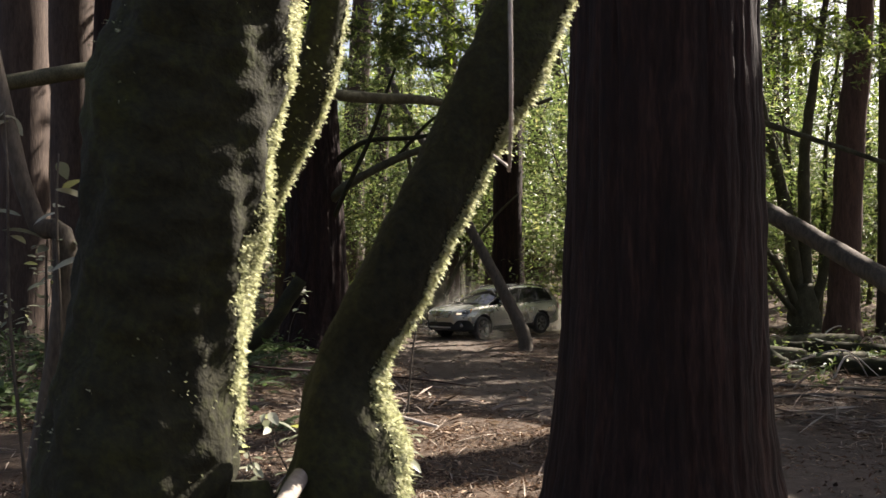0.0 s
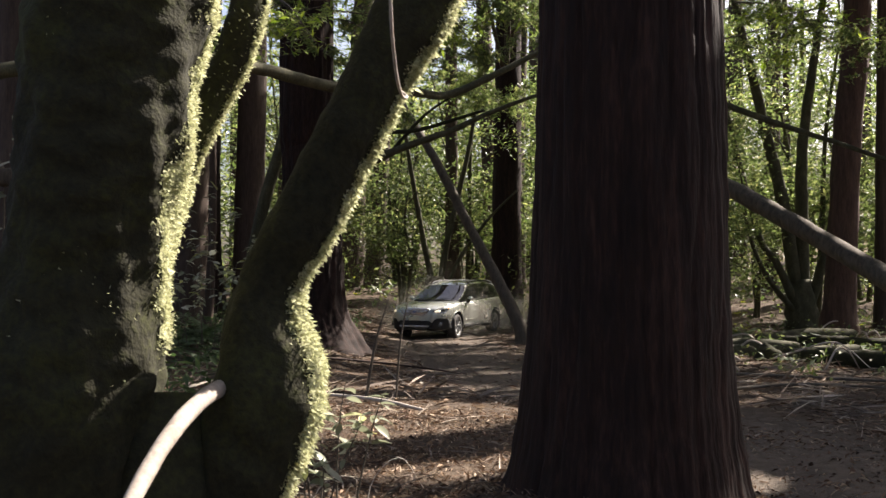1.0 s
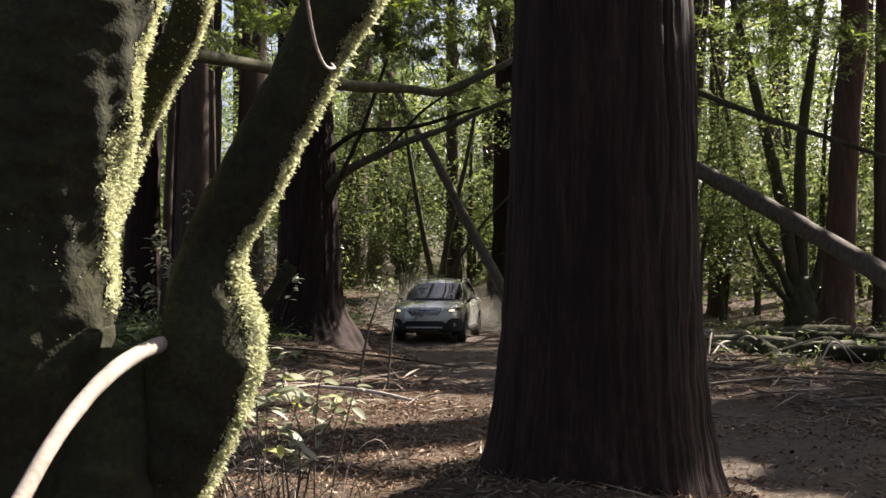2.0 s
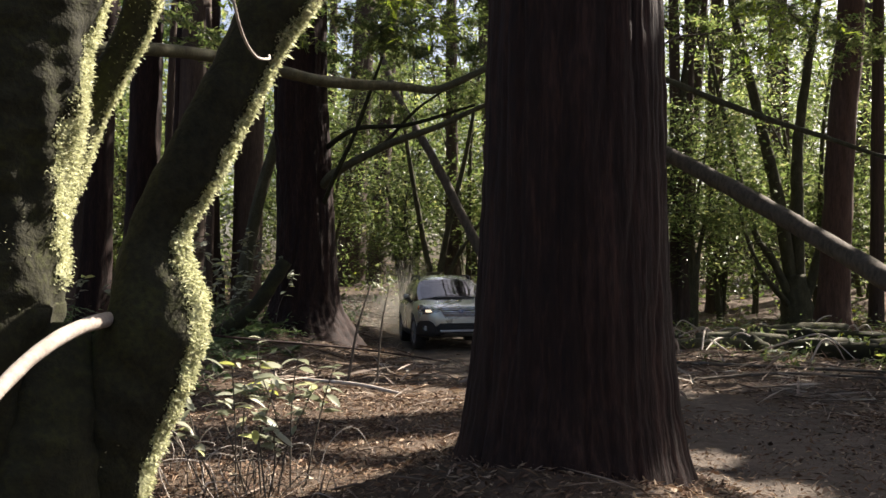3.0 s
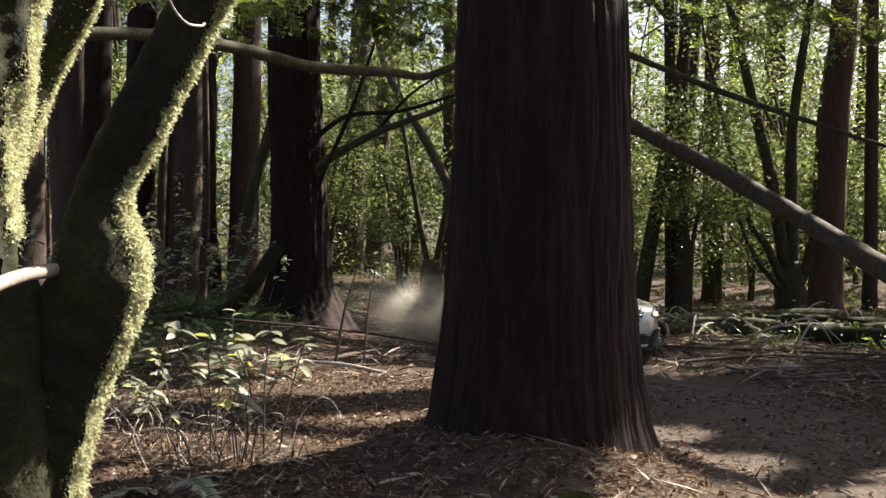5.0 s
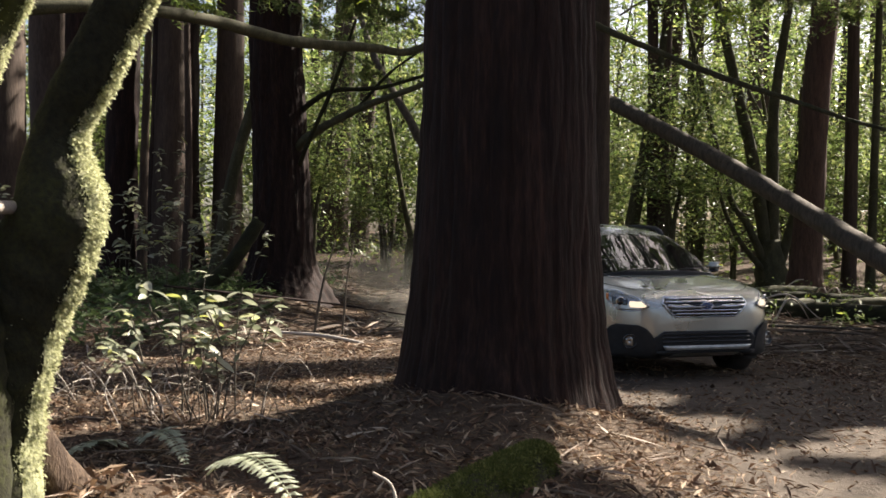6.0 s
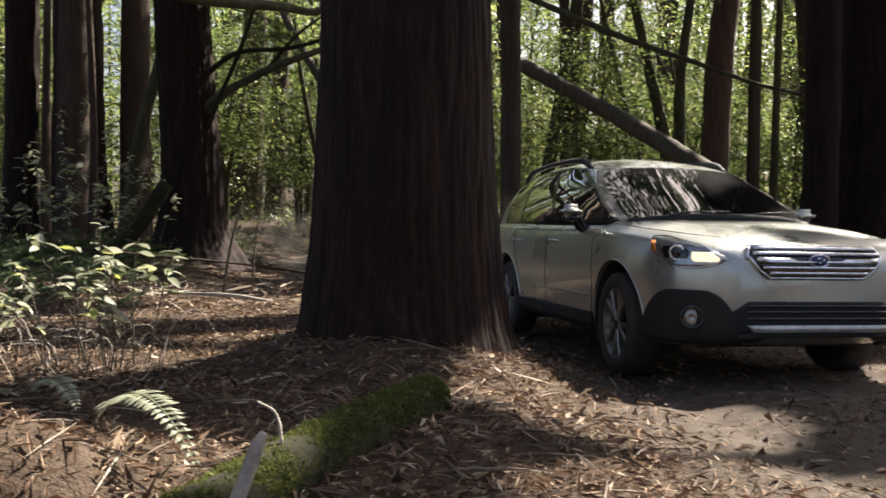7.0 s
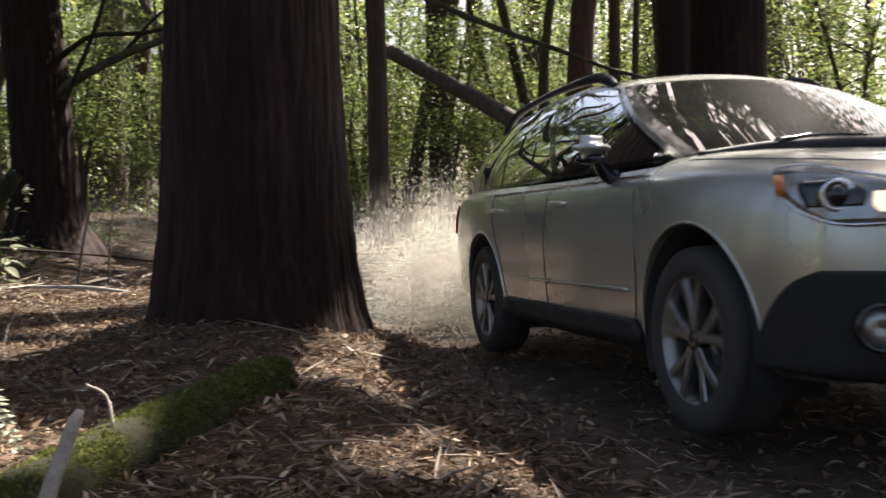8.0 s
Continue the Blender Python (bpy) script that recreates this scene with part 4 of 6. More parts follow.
def stick(name, ctrl, label, mat=None, sides=8, category="stick"):
    return tagged(part(name, limb_mesh(name, [(ctrl, 24, sides, mossy_shape(len(name)))]), mat or WOOD_DEAD), label, category)


g0 = h(0.66, 1.72)
stick("broken_stick", [(0.60, 1.58, g0 - .05, .021), (0.665, 1.6, g0 + .14, .02), (0.725, 1.62, g0 + .30, .018), (0.745, 1.625, g0 + .345, .009)], "pale broken stick standing in the litter")
stick("bent_twig", [(0.72, 2.35, h(.72, 2.35), .006), (0.72, 2.36, .22, .006), (0.70, 2.38, .30, .005), (0.64, 2.40, .335, .004)], "thin bent twig standing in the litter")
stick("bare_sapling", [(-0.78, 11.0, h(-.78, 11) - .05, .02), (-0.66, 11, .65, .016), (-0.5, 11, 1.2, .008)], "thin bare sapling beside the track", BARK_GREY)
stick("bare_sapling", [(-0.42, 11.0, h(-.42, 11) - .05, .014), (-0.36, 11, .7, .012), (-0.27, 11, 1.2, .006)], "thin bare sapling beside the track", BARK_GREY)
stick("fallen_branch", [(-2.4, 10.2, .66, .013), (-1.83, 10.5, .58, .014), (-0.69, 11.5, .40, .013), (0.45, 12.5, .16, .009)], "thin dark fallen branch propped over the bank", BARK_RED_SHADE)
stick("fallen_branch", [(-1.3, 11.1, h(-1.3, 11.1) + .05, .018), (-0.6, 10.5, h(-.6, 10.5) + .06, .022), (-0.06, 9.85, h(-.06, 9.85) + .04, .02)], "pale fallen branch on the needles")
stick("twig", [(3.85, 15.46, 5.15, .02), (4.3, 15.5, 5.42, .018), (4.91, 15.5, 5.5, .014), (5.68, 15.5, 5.72, .008)], "thin twig curving across the light", BARK_GREY, 6, "branch")
stick("mossy_log", [(7.3, 18.6, h(7.3, 18.6) + .12, .17), (7.9, 17.8, h(7.9, 17.8) + .14, .18), (8.6, 16.7, h(8.6, 16.7) + .15, .19), (9.4, 15.6, h(9.4, 15.6) + .12, .18)], "mossy log on the ground beside dark trunks", BARK_MOSS, 18, "log")
stick("mossy_log", [(8.2, 22.6, h(8.2, 22.6) + .1, .16), (9.3, 21.8, h(9.3, 21.8) + .12, .18), (10.6, 21.0, h(10.6, 21) + .1, .17)], "short mossy log among ferns", BARK_MOSS, 18, "log")
stick("fallen_branch", [(3.2, 16.5, h(3.2, 16.5) + .05, .025), (5.2, 15.4, h(5.2, 15.4) + .05, .03), (7.6, 14.2, h(7.6, 14.2) + .05, .02)], "long thin fallen branch on bare earth", BARK_GREY)
stick("fallen_branch", [(4.0, 13.4, h(4, 13.4) + .04, .02), (5.5, 13.8, h(5.5, 13.8) + .05, .024), (7.0, 13.2, h(7, 13.2) + .04, .012)], "crooked fallen branch on bare earth", BARK_GREY)
stick("stump", [(4.6, 17.9, h(4.6, 17.9) - .1, .30), (4.6, 17.9, h(4.6, 17.9) + .15, .24), (4.62, 17.9, h(4.6, 17.9) + .36, .20), (4.65, 17.9, h(4.6, 17.9) + .42, .1)], "dark rotten stump beside the track", BARK_RED_SHADE, 18, "stump")
stick("stump", [(6.65, 18.8, h(6.65, 18.8) - .1, .32), (6.65, 18.8, h(6.65, 18.8) + .1, .28), (6.68, 18.8, h(6.65, 18.8) + .26, .2), (6.7, 18.8, h(6.65, 18.8) + .3, .08)], "low mossy stump among ferns", BARK_MOSS, 18, "stump")
r = np.random.default_rng(808)
for i in range(30):
    x, y, a, L = r.uniform(4.6, 12), r.uniform(15.5, 26), r.uniform(0, 6.28), r.uniform(.35, 1.1)
    c, d, z = L * math.cos(a), L * math.sin(a), h(x, y)
    stick("bent_branch", [(x - c, y - d, h(x - c, y - d), .022), (x - c * .3, y - d * .3, z + r.uniform(.1, .4), .02), (x + c * .4, y + d * .4, z + r.uniform(.1, .45), .016), (x + c, y + d, h(x + c, y + d) + .03, .008)], "pale bent dead branch among ferns", None, 6, "branch")
for x, y, a, L, q in ((5.8, 19.6, .3, .9, .16), (6.9, 20.6, -.5, 1.0, .2), (8.0, 19.4, .2, .8, .17), (9.4, 24.0, .1, 1.3, .2), (7.4, 23.4, .9, .9, .16), (10.2, 19.0, -.2, 1.1, .2), (5.4, 22.6, -.8, .7, .15)):
    c, d = L * math.cos(a), L * math.sin(a)
    stick("mossy_log", [(x - c, y - d, h(x - c, y - d) + q * .5, q * .85), (x, y, h(x, y) + q * .7, q), (x + c * .9, y + d * .9, h(x + c, y + d) + q * .6, q * .9), (x + c, y + d, h(x + c, y + d) + q * .6, q * .5)], "short rotten log with moss in the clearing", BARK_BAY, 16, "log")
stick("leaning_log", [(-3.5, 15.3, h(-3.5, 15.3) + .1, .14), (-2.9, 15.4, .75, .13), (-2.35, 15.5, 1.6, .12)], "mossy broken log leaning on the bank", BARK_MOSS, 14, "log")
stick("grey_sapling", [(-1.35, 2.75, -0.1, .05), (-1.05, 2.6, 1.5, .031), (-1.13, 2.6, 1.72, .027), (-1.2, 2.59, 1.95, .024), (-1.4, 2.6, 2.8, .02)], "thin grey stem beside the mossy tree", BARK_GREY, 10, "tree")


def hanging_branch(root, tip, n, size, seed, label, mat):
    """A drooping bough with narrow leaves in flat sprays."""
    r = np.random.default_rng(seed)
    a, b = np.array(root, float), np.array(tip, float)
    thing = empty("leafy_bough", pose(*root))
    c = [(*(a - a), .02), (*((b - a) * .5 + [0, 0, .25]), .012), (*(b - a), .004)]
    limbs, pts = [], []
    s = spline(c, 30)
    for k in range(14):
        p = s[6 + int(r.uniform(0, 23))][:3]
        d = r.normal(size=3) * [.6, .6, .2] + [0, 0, -.15]
        limbs.append(([(*p, .005), (*(p + d * .5), .003), (*(p + d), .0015)], 6, 4))
        pts += [p + d * u + r.normal(size=3) * .05 for u in r.uniform(0.2, 1, n // 14)]
    part("bough", limb_mesh("bough", [(c, 16, 6)]), BARK_GREY, thing)
    part("twig_spray", limb_mesh("twig_spray", limbs), BARK_GREY, thing)["kind"] = "stuff"
    v, f = leaves(np.array(pts), size, .35, .24, seed, .25)
    part("leaf_sprays", mesh("leaf_sprays", v, f, False), mat, thing)["kind"] = "stuff"
    return tagged(thing, label, "branch")


# Brighter than the bay leaves: the sunlight on these boughs is put into the colour.
LEAF_LIT = leafy("lit_leaf", [(0.0, (0.10, 0.15, 0.025)), (1.0, (0.22, 0.27, 0.05))], 0.55, 0.4, 0.4)
hanging_branch((-0.6, 14.2, 5.9), (0.5, 13.4, 4.95), 260, .17, 1, "bough with bright hanging leaves", LEAF_LIT)
hanging_branch((-2.2, 11.2, 4.8), (-1.3, 10.4, 4.1), 160, .14, 2, "bough with bright hanging leaves", LEAF_LIT)
hanging_branch((6.4, 15.0, 5.9), (5.2, 14.5, 4.9), 300, .17, 3, "bough with bright hanging leaves", LEAF_LIT)
for i, (x, y, z) in enumerate(((-0.5, 17.4, 6.3), (-1.6, 19.3, 6.4), (0.6, 18, 6.0), (-2.4, 16.5, 5.6), (1.6, 20, 7), (-3.8, 15, 5.2), (6.8, 17.5, 6.2), (8.2, 18, 6.0), (7.4, 20, 7.2), (5.4, 19, 6.5), (9.4, 20, 6.4), (-.8, 22, 7.6))):
    hanging_branch((x - 1.0, y + .6, z + .7), (x + .6, y - .3, z - .3), 700, .17, 10 + i, "drooping bough with narrow green leaves", LEAF_BAY)

r = np.random.default_rng(314)
for i in range(21):
    if i < 17:
        x, y, z = r.uniform(-4.5, 2.6), r.uniform(18, 25), r.uniform(5.4, 8.6)
    else:
        x, y, z = r.uniform(4.5, 13), r.uniform(25, 31), r.uniform(6.2, 10)
    hanging_branch((x - 1.0, y + .6, z + .7), (x + .7, y - .3, z - .4), 1300, .14, 100 + i, "drooping bough with narrow green leaves", LEAF_BAY)


# fallen needles, leaves and twigs
def litter(name, n, box, length, width, seed, label, dense_track=0.25, lift=0.012, tilt=0.25, mat=None):
    r = np.random.default_rng(seed)
    x0, x1, y0, y1 = box
    m = int(n * 1.6)
    yy = y0 + (y1 - y0) * r.random(m) ** 1.25
    xx = r.uniform(x0, x1, m)
    clump = fbm(np.stack([xx, yy, 0 * xx], -1) * 1.7, seed, 3)
    keep = (r.random(m) < np.clip(dense_track + smooth(track_distance(xx, yy), .9, 1.8), 0, 1)) & (r.random(m) < 0.6 + 0.5 * clump)
    xx, yy = xx[keep][:n], yy[keep][:n]
    n = len(xx)
    a = r.uniform(0, 6.28, n)
    d = np.stack([np.cos(a), np.sin(a), r.normal(size=n) * tilt], -1)
    s = np.stack([-np.sin(a), np.cos(a), r.normal(size=n) * tilt * 1.5], -1)
    L = (length * r.uniform(0.4, 1.6, n))[:, None]
    w = (width * r.uniform(0.5, 1.5, n))[:, None]
    c = np.stack([xx, yy, height(xx, yy) + lift * r.uniform(0.2, 2.0, n)], -1)
    bow = np.array([0, 0, 1.0]) * w * r.uniform(0, 0.6, n)[:, None]
    v = np.stack([c - d * L * .5 - bow * .5, c - s * w * .5 + bow, c + d * L * .5 - bow * .5, c + s * w * .5 + bow], 1).reshape(-1, 3)
    i = np.arange(n)[:, None] * 4
    ob = part(name, mesh(name, v, np.vstack([i + [0, 1, 2], i + [0, 2, 3]]), False), mat or LITTER)
    return tagged(ob, label, "litter", kind="stuff")


litter("needle_litter", 60000, (-3.2, 5.5, 1.0, 10), .07, .006, 1, "brown fallen needles and bark strips", .35, .012, .3)
litter("leaf_litter", 16000, (-3.2, 5.5, 1.0, 10), .045, .022, 2, "brown fallen leaves on the forest floor", .3, .012, .35)
litter("bark_chips", 9000, (-2.6, 4.6, 1.2, 7.5), .075, .012, 8, "curled brown bark strips and dead leaves", .12, .02, .5)
litter("far_litter", 45000, (-9, 14, 9, 34), .13, .016, 3, "brown needles and sticks on the forest floor", .18, .015, .25)
litter("needle_litter", 26000, (-7, 8, 2.5, -8), .07, .007, 6, "brown fallen needles behind the mossy tree", .35, .012, .3)
TWIG_PALE = leafy("pale_twig", [(0.0, (0.10, 0.075, 0.055)), (0.7, (0.24, 0.19, 0.15)), (1.0, (0.42, 0.37, 0.30))], 0.0, 0.8, 0.2)
litter("twig_litter", 2600, (-5, 6, 1.5, 14), .30, .013, 4, "pale dead twigs among the needles", .05, .02, .15, TWIG_PALE)
litter("branch_litter", 4200, (-9, 14, 11, 34), .7, .03, 5, "pale dead branches on the forest floor", .08, .04, .2, TWIG_PALE)


def weeds(name, n, box, size, seed, label, mat):
    """Low green seedlings."""
    r = np.random.default_rng(seed)
    x0, x1, y0, y1 = box
    k = n // 14
    cx, cy = r.uniform(x0, x1, k), r.uniform(y0, y1, k)
    ok = track_distance(cx, cy) > 1.9
    cx, cy = cx[ok], cy[ok]
    idx = r.integers(0, len(cx), n)
    x, y = cx[idx] + r.normal(size=n) * size, cy[idx] + r.normal(size=n) * size
    p = np.stack([x, y, height(x, y) + np.abs(r.normal(size=n)) * size * 1.2], -1)
    v, f = leaves(p, size * .8, .5, .4, seed)
    return tagged(part(name, mesh(name, v, f, False), mat), label, "plants", kind="stuff")


weeds("low_plants", 3500, (4.8, 15, 15, 34), .16, 61, "low green plants along the clearing", LEAF_SHRUB)
weeds("low_plants", 8000, (-9, -2.2, 9, 30), .17, 62, "low green plants on the shaded bank", LEAF_FERN)
weeds("low_plants", 9000, (-25, 30, 34, 70), .35, 63, "low green plants under the far trees", LEAF_SHRUB)


def far_woods():
    """A deep belt of foliage that closes the view between the trunks."""
    r = np.random.default_rng(31)
    n = 90000
    a = r.uniform(-1.1, 1.1, n)
    d = r.uniform(62, 125, n)
    x, y = d * np.sin(a) + 2, d * np.cos(a)
    z = np.abs(r.normal(size=n)) * 9 + r.uniform(0, 12, n)
    p = np.stack([x, y, height(x, y) + z], -1)
    p = p[fbm(p * .18, 9, 3) + .25 * np.exp(-z / 5) * 2 > r.uniform(-.1, .35, n)]
    v, f = leaves(p, .75, .6, .45, 33, .1)
    return tagged(part("far_woods", mesh("far_woods", v, f, False), LEAF_BAY), "far sunlit foliage between the trunks", "woods", kind="stuff")


far_woods()

# ---- car ----
def paint_build(nt, b):
    v = coords(nt)
    n = noise_tex(nt, v, 1.1, 4, 0.5)
    dust = ramp(nt, n, [(0.35, (0, 0, 0)), (0.85, (0.22, 0.22, 0.22))])
    c = mix_colour(nt, dust, (0.50, 0.512, 0.47), (0.36, 0.325, 0.26))
    nt.links.new(c, b.inputs["Base Color"])
    b.inputs["Metallic"].default_value = 0.72
    nt.links.new(ramp(nt, n, [(0.4, (0.22, 0.22, 0.22)), (0.8, (0.48, 0.48, 0.48))]), b.inputs["Roughness"])
    b.inputs["Coat Weight"].default_value = 0.7
    b.inputs["Coat Roughness"].default_value = 0.06


def plain(name, colour, rough, metal=0.0, coat=0.0, emit=None, strength=0.0):
    def build(nt, b):
        v = coords(nt)
        n = noise_tex(nt, v, 14, 5)
        lo, hi = tuple(0.8 * k for k in colour), tuple(min(1, 1.18 * k) for k in colour)
        nt.links.new(ramp(nt, n, [(0.35, lo), (0.65, hi)]), b.inputs["Base Color"])
        nt.links.new(ramp(nt, n, [(0.3, (rough * 0.8,) * 3), (0.7, (min(1, rough * 1.2),) * 3)]), b.inputs["Roughness"])
        b.inputs["Metallic"].default_value, b.inputs["Coat Weight"].default_value = metal, coat
        if emit:
            b.inputs["Emission Color"].default_value = (*emit, 1)
            b.inputs["Emission Strength"].default_value = strength
    return material(name, build)


def glass_build(nt, b, ior=1.33, film=0.02, tint=(0.07, 0.085, 0.08), sheen=0.01):
    t = nt.nodes.new("ShaderNodeBsdfTransparent")
    t.inputs[0].default_value = (*tint, 1)
    g = nt.nodes.new("ShaderNodeBsdfGlossy")
    g.inputs["Roughness"].default_value = 0.015
    fr = node(nt, "ShaderNodeFresnel", IOR=ior)
    mx = nt.nodes.new("ShaderNodeMixShader")
    nt.links.new(fr.outputs[0], mx.inputs[0])
    nt.links.new(t.outputs[0], mx.inputs[1])
    nt.links.new(g.outputs[0], mx.inputs[2])
    # patchy dust film that also carries the grey veil of glare as pale colour
    d = nt.nodes.new("ShaderNodeBsdfDiffuse")
    d.inputs[0].default_value = (0.40, 0.39, 0.35, 1)
    n = noise_tex(nt, coords(nt), 5, 6)
    dust = ramp(nt, n, [(0.3, (film * 0.4,) * 3), (0.8, (film * 1.8,) * 3)])
    m2 = nt.nodes.new("ShaderNodeMixShader")
    nt.links.new(dust, m2.inputs[0])
    nt.links.new(mx.outputs[0], m2.inputs[1])
    nt.links.new(d.outputs[0], m2.inputs[2])
    # a weak rough gloss added to spread the sun's glare over the pane
    g2 = nt.nodes.new("ShaderNodeBsdfGlossy")
    g2.inputs["Roughness"].default_value = 0.32
    m3 = nt.nodes.new("ShaderNodeMixShader")
    m3.inputs[0].default_value = sheen
    nt.links.new(m2.outputs[0], m3.inputs[1])
    nt.links.new(g2.outputs[0], m3.inputs[2])
    nt.links.new(m3.outputs[0], nt.nodes["Material Output"].inputs[0])


PAINT = material("car_paint", paint_build)
GLASS = material("tinted_glass", lambda nt, b: glass_build(nt, b, 1.25))
SCREEN = material("windscreen_glass", lambda nt, b: glass_build(nt, b, 1.75, 0.015, (0.18, 0.21, 0.20), 0.004))
PLASTIC = plain("black_plastic", (0.012, 0.012, 0.012), 0.75)
GLOSSBLACK = plain("gloss_black", (0.01, 0.01, 0.011), 0.12, 0, 0.5)
RUBBER = plain("tyre_rubber", (0.035, 0.032, 0.03), 0.85)
CHROME = plain("chrome", (0.75, 0.76, 0.78), 0.12, 1.0)
ALLOY = plain("alloy", (0.27, 0.27, 0.265), 0.42, 0.9)
CABIN = plain("cabin_trim", (0.03, 0.03, 0.032), 0.8)
SILVER = plain("silver_trim", (0.50, 0.50, 0.48), 0.35, 0.6)
AMBER = plain("amber_lens", (0.55, 0.16, 0.02), 0.15, 0, 0.6)
TAIL = plain("red_lens", (0.35, 0.02, 0.02), 0.15, 0, 0.6)
HOUSING = plain("lamp_housing", (0.32, 0.32, 0.31), 0.18, 0.7, 0.6)
BEAM = plain("lamp_glow", (0.9, 0.85, 0.7), 0.2, 0, 0, (1.0, 0.80, 0.52), 0.24)
BADGE = plain("badge_blue", (0.02, 0.04, 0.12), 0.15, 0.3, 0.8)

XS = [-2.49, -2.45, -2.3, -2.0, -1.4, -0.5, 0.4, 1.0, 1.4, 1.8, 2.0, 2.14, 2.24, 2.31]
HALF = [0.60, 0.74, 0.83, 0.885, 0.915, 0.90, 0.90, 0.905, 0.915, 0.875, 0.815, 0.735, 0.64, 0.50]
TOPZ = [0.88, 0.98, 1.04, 1.06, 1.06, 1.06, 1.06, 1.085, 1.045, 0.995, 0.965, 0.93, 0.885, 0.80]
SHOZ = [0.80, 0.92, 1.00, 1.02, 1.01, 0.99, 0.975, 0.97, 0.96, 0.92, 0.89, 0.86, 0.82, 0.75]
BOTZ = [0.42, 0.36, 0.33, 0.30, 0.27, 0.25, 0.25, 0.25, 0.25, 0.25, 0.26, 0.28, 0.30, 0.34]


def body_mesh():
    xs = np.unique(np.concatenate([np.linspace(-2.49, 2.31, 70), np.linspace(2.0, 2.31, 14), [0.98, 1.0, -2.3, -2.28]]))
    cs = spline(list(zip(XS, HALF, TOPZ, SHOZ, BOTZ)), 1200)
    rings = []
    for x in xs:
        w, zt, zs, zb = (np.interp(x, cs[:, 0], cs[:, k]) for k in (1, 2, 3, 4))
        cabin = -2.29 < x < 0.99
        half = [(0.0, zb), (w * 0.55, zb), (w * 0.88, zb + 0.01), (w * 0.965, zb + 0.06), (w * 0.985, zb + 0.2), (w * 1.0, zb + 0.38 * (zs - zb) / 0.7), (w * 1.004, zb + 0.62 * (zs - zb)),
                (w * 0.995, zb + 0.80 * (zs - zb)), (w * 0.975, zs - 0.035), (w * 0.945, zs)]
        if cabin:
            half += [(w * 0.915, zs + 0.022), (w * 0.89, zs + 0.04), (w * 0.87, zs + 0.035), (w * 0.84, 0.9), (w * 0.82, 0.55), (0.0, 0.52)]
        else:
            half += [(w * 0.90, zs + 0.35 * (zt - zs)), (w * 0.83, zs + 0.58 * (zt - zs)), (w * 0.70, zs + 0.76 * (zt - zs)), (w * 0.50, zs + 0.9 * (zt - zs)), (w * 0.25, zs + 0.975 * (zt - zs)), (0.0, zt)]
        ring = [(x, y, z) for y, z in half] + [(x, -y, z) for y, z in half[-2:0:-1]]
        rings.append(ring)
    n, m = len(rings), len(rings[0])
    bm = bmesh.new()
    vs = [[bm.verts.new(p) for p in ring] for ring in rings]
    for i in range(n - 1):
        for j in range(m):
            k = (j + 1) % m
            bm.faces.new((vs[i][j], vs[i + 1][j], vs[i + 1][k], vs[i][k]))
    bm.faces.new(vs[0])
    bm.faces.new(vs[-1][::-1])
    bmesh.ops.recalc_face_normals(bm, faces=bm.faces)
    return bm


def lathe(profile, n, axis_y=True, closed=True):
    """Rows (radius, y) turned round the y axis."""
    p = np.array(profile, float)
    a = np.linspace(0, 2 * np.pi, n, endpoint=False)
    v = np.stack([p[:, 0][None] * np.cos(a)[:, None], np.broadcast_to(p[:, 1], (n, len(p))), p[:, 0][None] * np.sin(a)[:, None]], -1).reshape(-1, 3)
    m = len(p)
    i = np.arange(n)[:, None]
    j = np.arange(m if closed else m - 1)[None]
    q = lambda a, b: (a % n) * m + (b % m)
    f = np.stack([q(i, j), q(i, j + 1), q(i + 1, j + 1), q(i + 1, j)], -1).reshape(-1, 4)
    return v, f


def cut_body(me):
    """Wheel wells cut out of the closed body."""
    target = new("shell", me)
    cutters = []
    for x in (1.3725, -1.3725):
        for s in (1, -1):
            bm = bmesh.new()
            bmesh.ops.create_cone(bm, cap_ends=True, segments=56, radius1=0.405, radius2=0.405, depth=0.5, matrix=Matrix.Translation((x, s * 0.86, 0.365)) @ Matrix.Rotation(math.pi / 2, 4, "X"))
            cm = bpy.data.meshes.new("well")
            bm.to_mesh(cm)
            bm.free()
            c = new("well", cm)
            cutters.append(c)
            md = target.modifiers.new("well", "BOOLEAN")
            md.operation, md.object, md.solver = "DIFFERENCE", c, "EXACT"
    bpy.context.view_layer.update()
    out = bpy.data.meshes.new_from_object(target.evaluated_get(bpy.context.evaluated_depsgraph_get()))
    for o in cutters + [target]:
        bpy.data.objects.remove(o)
    return out


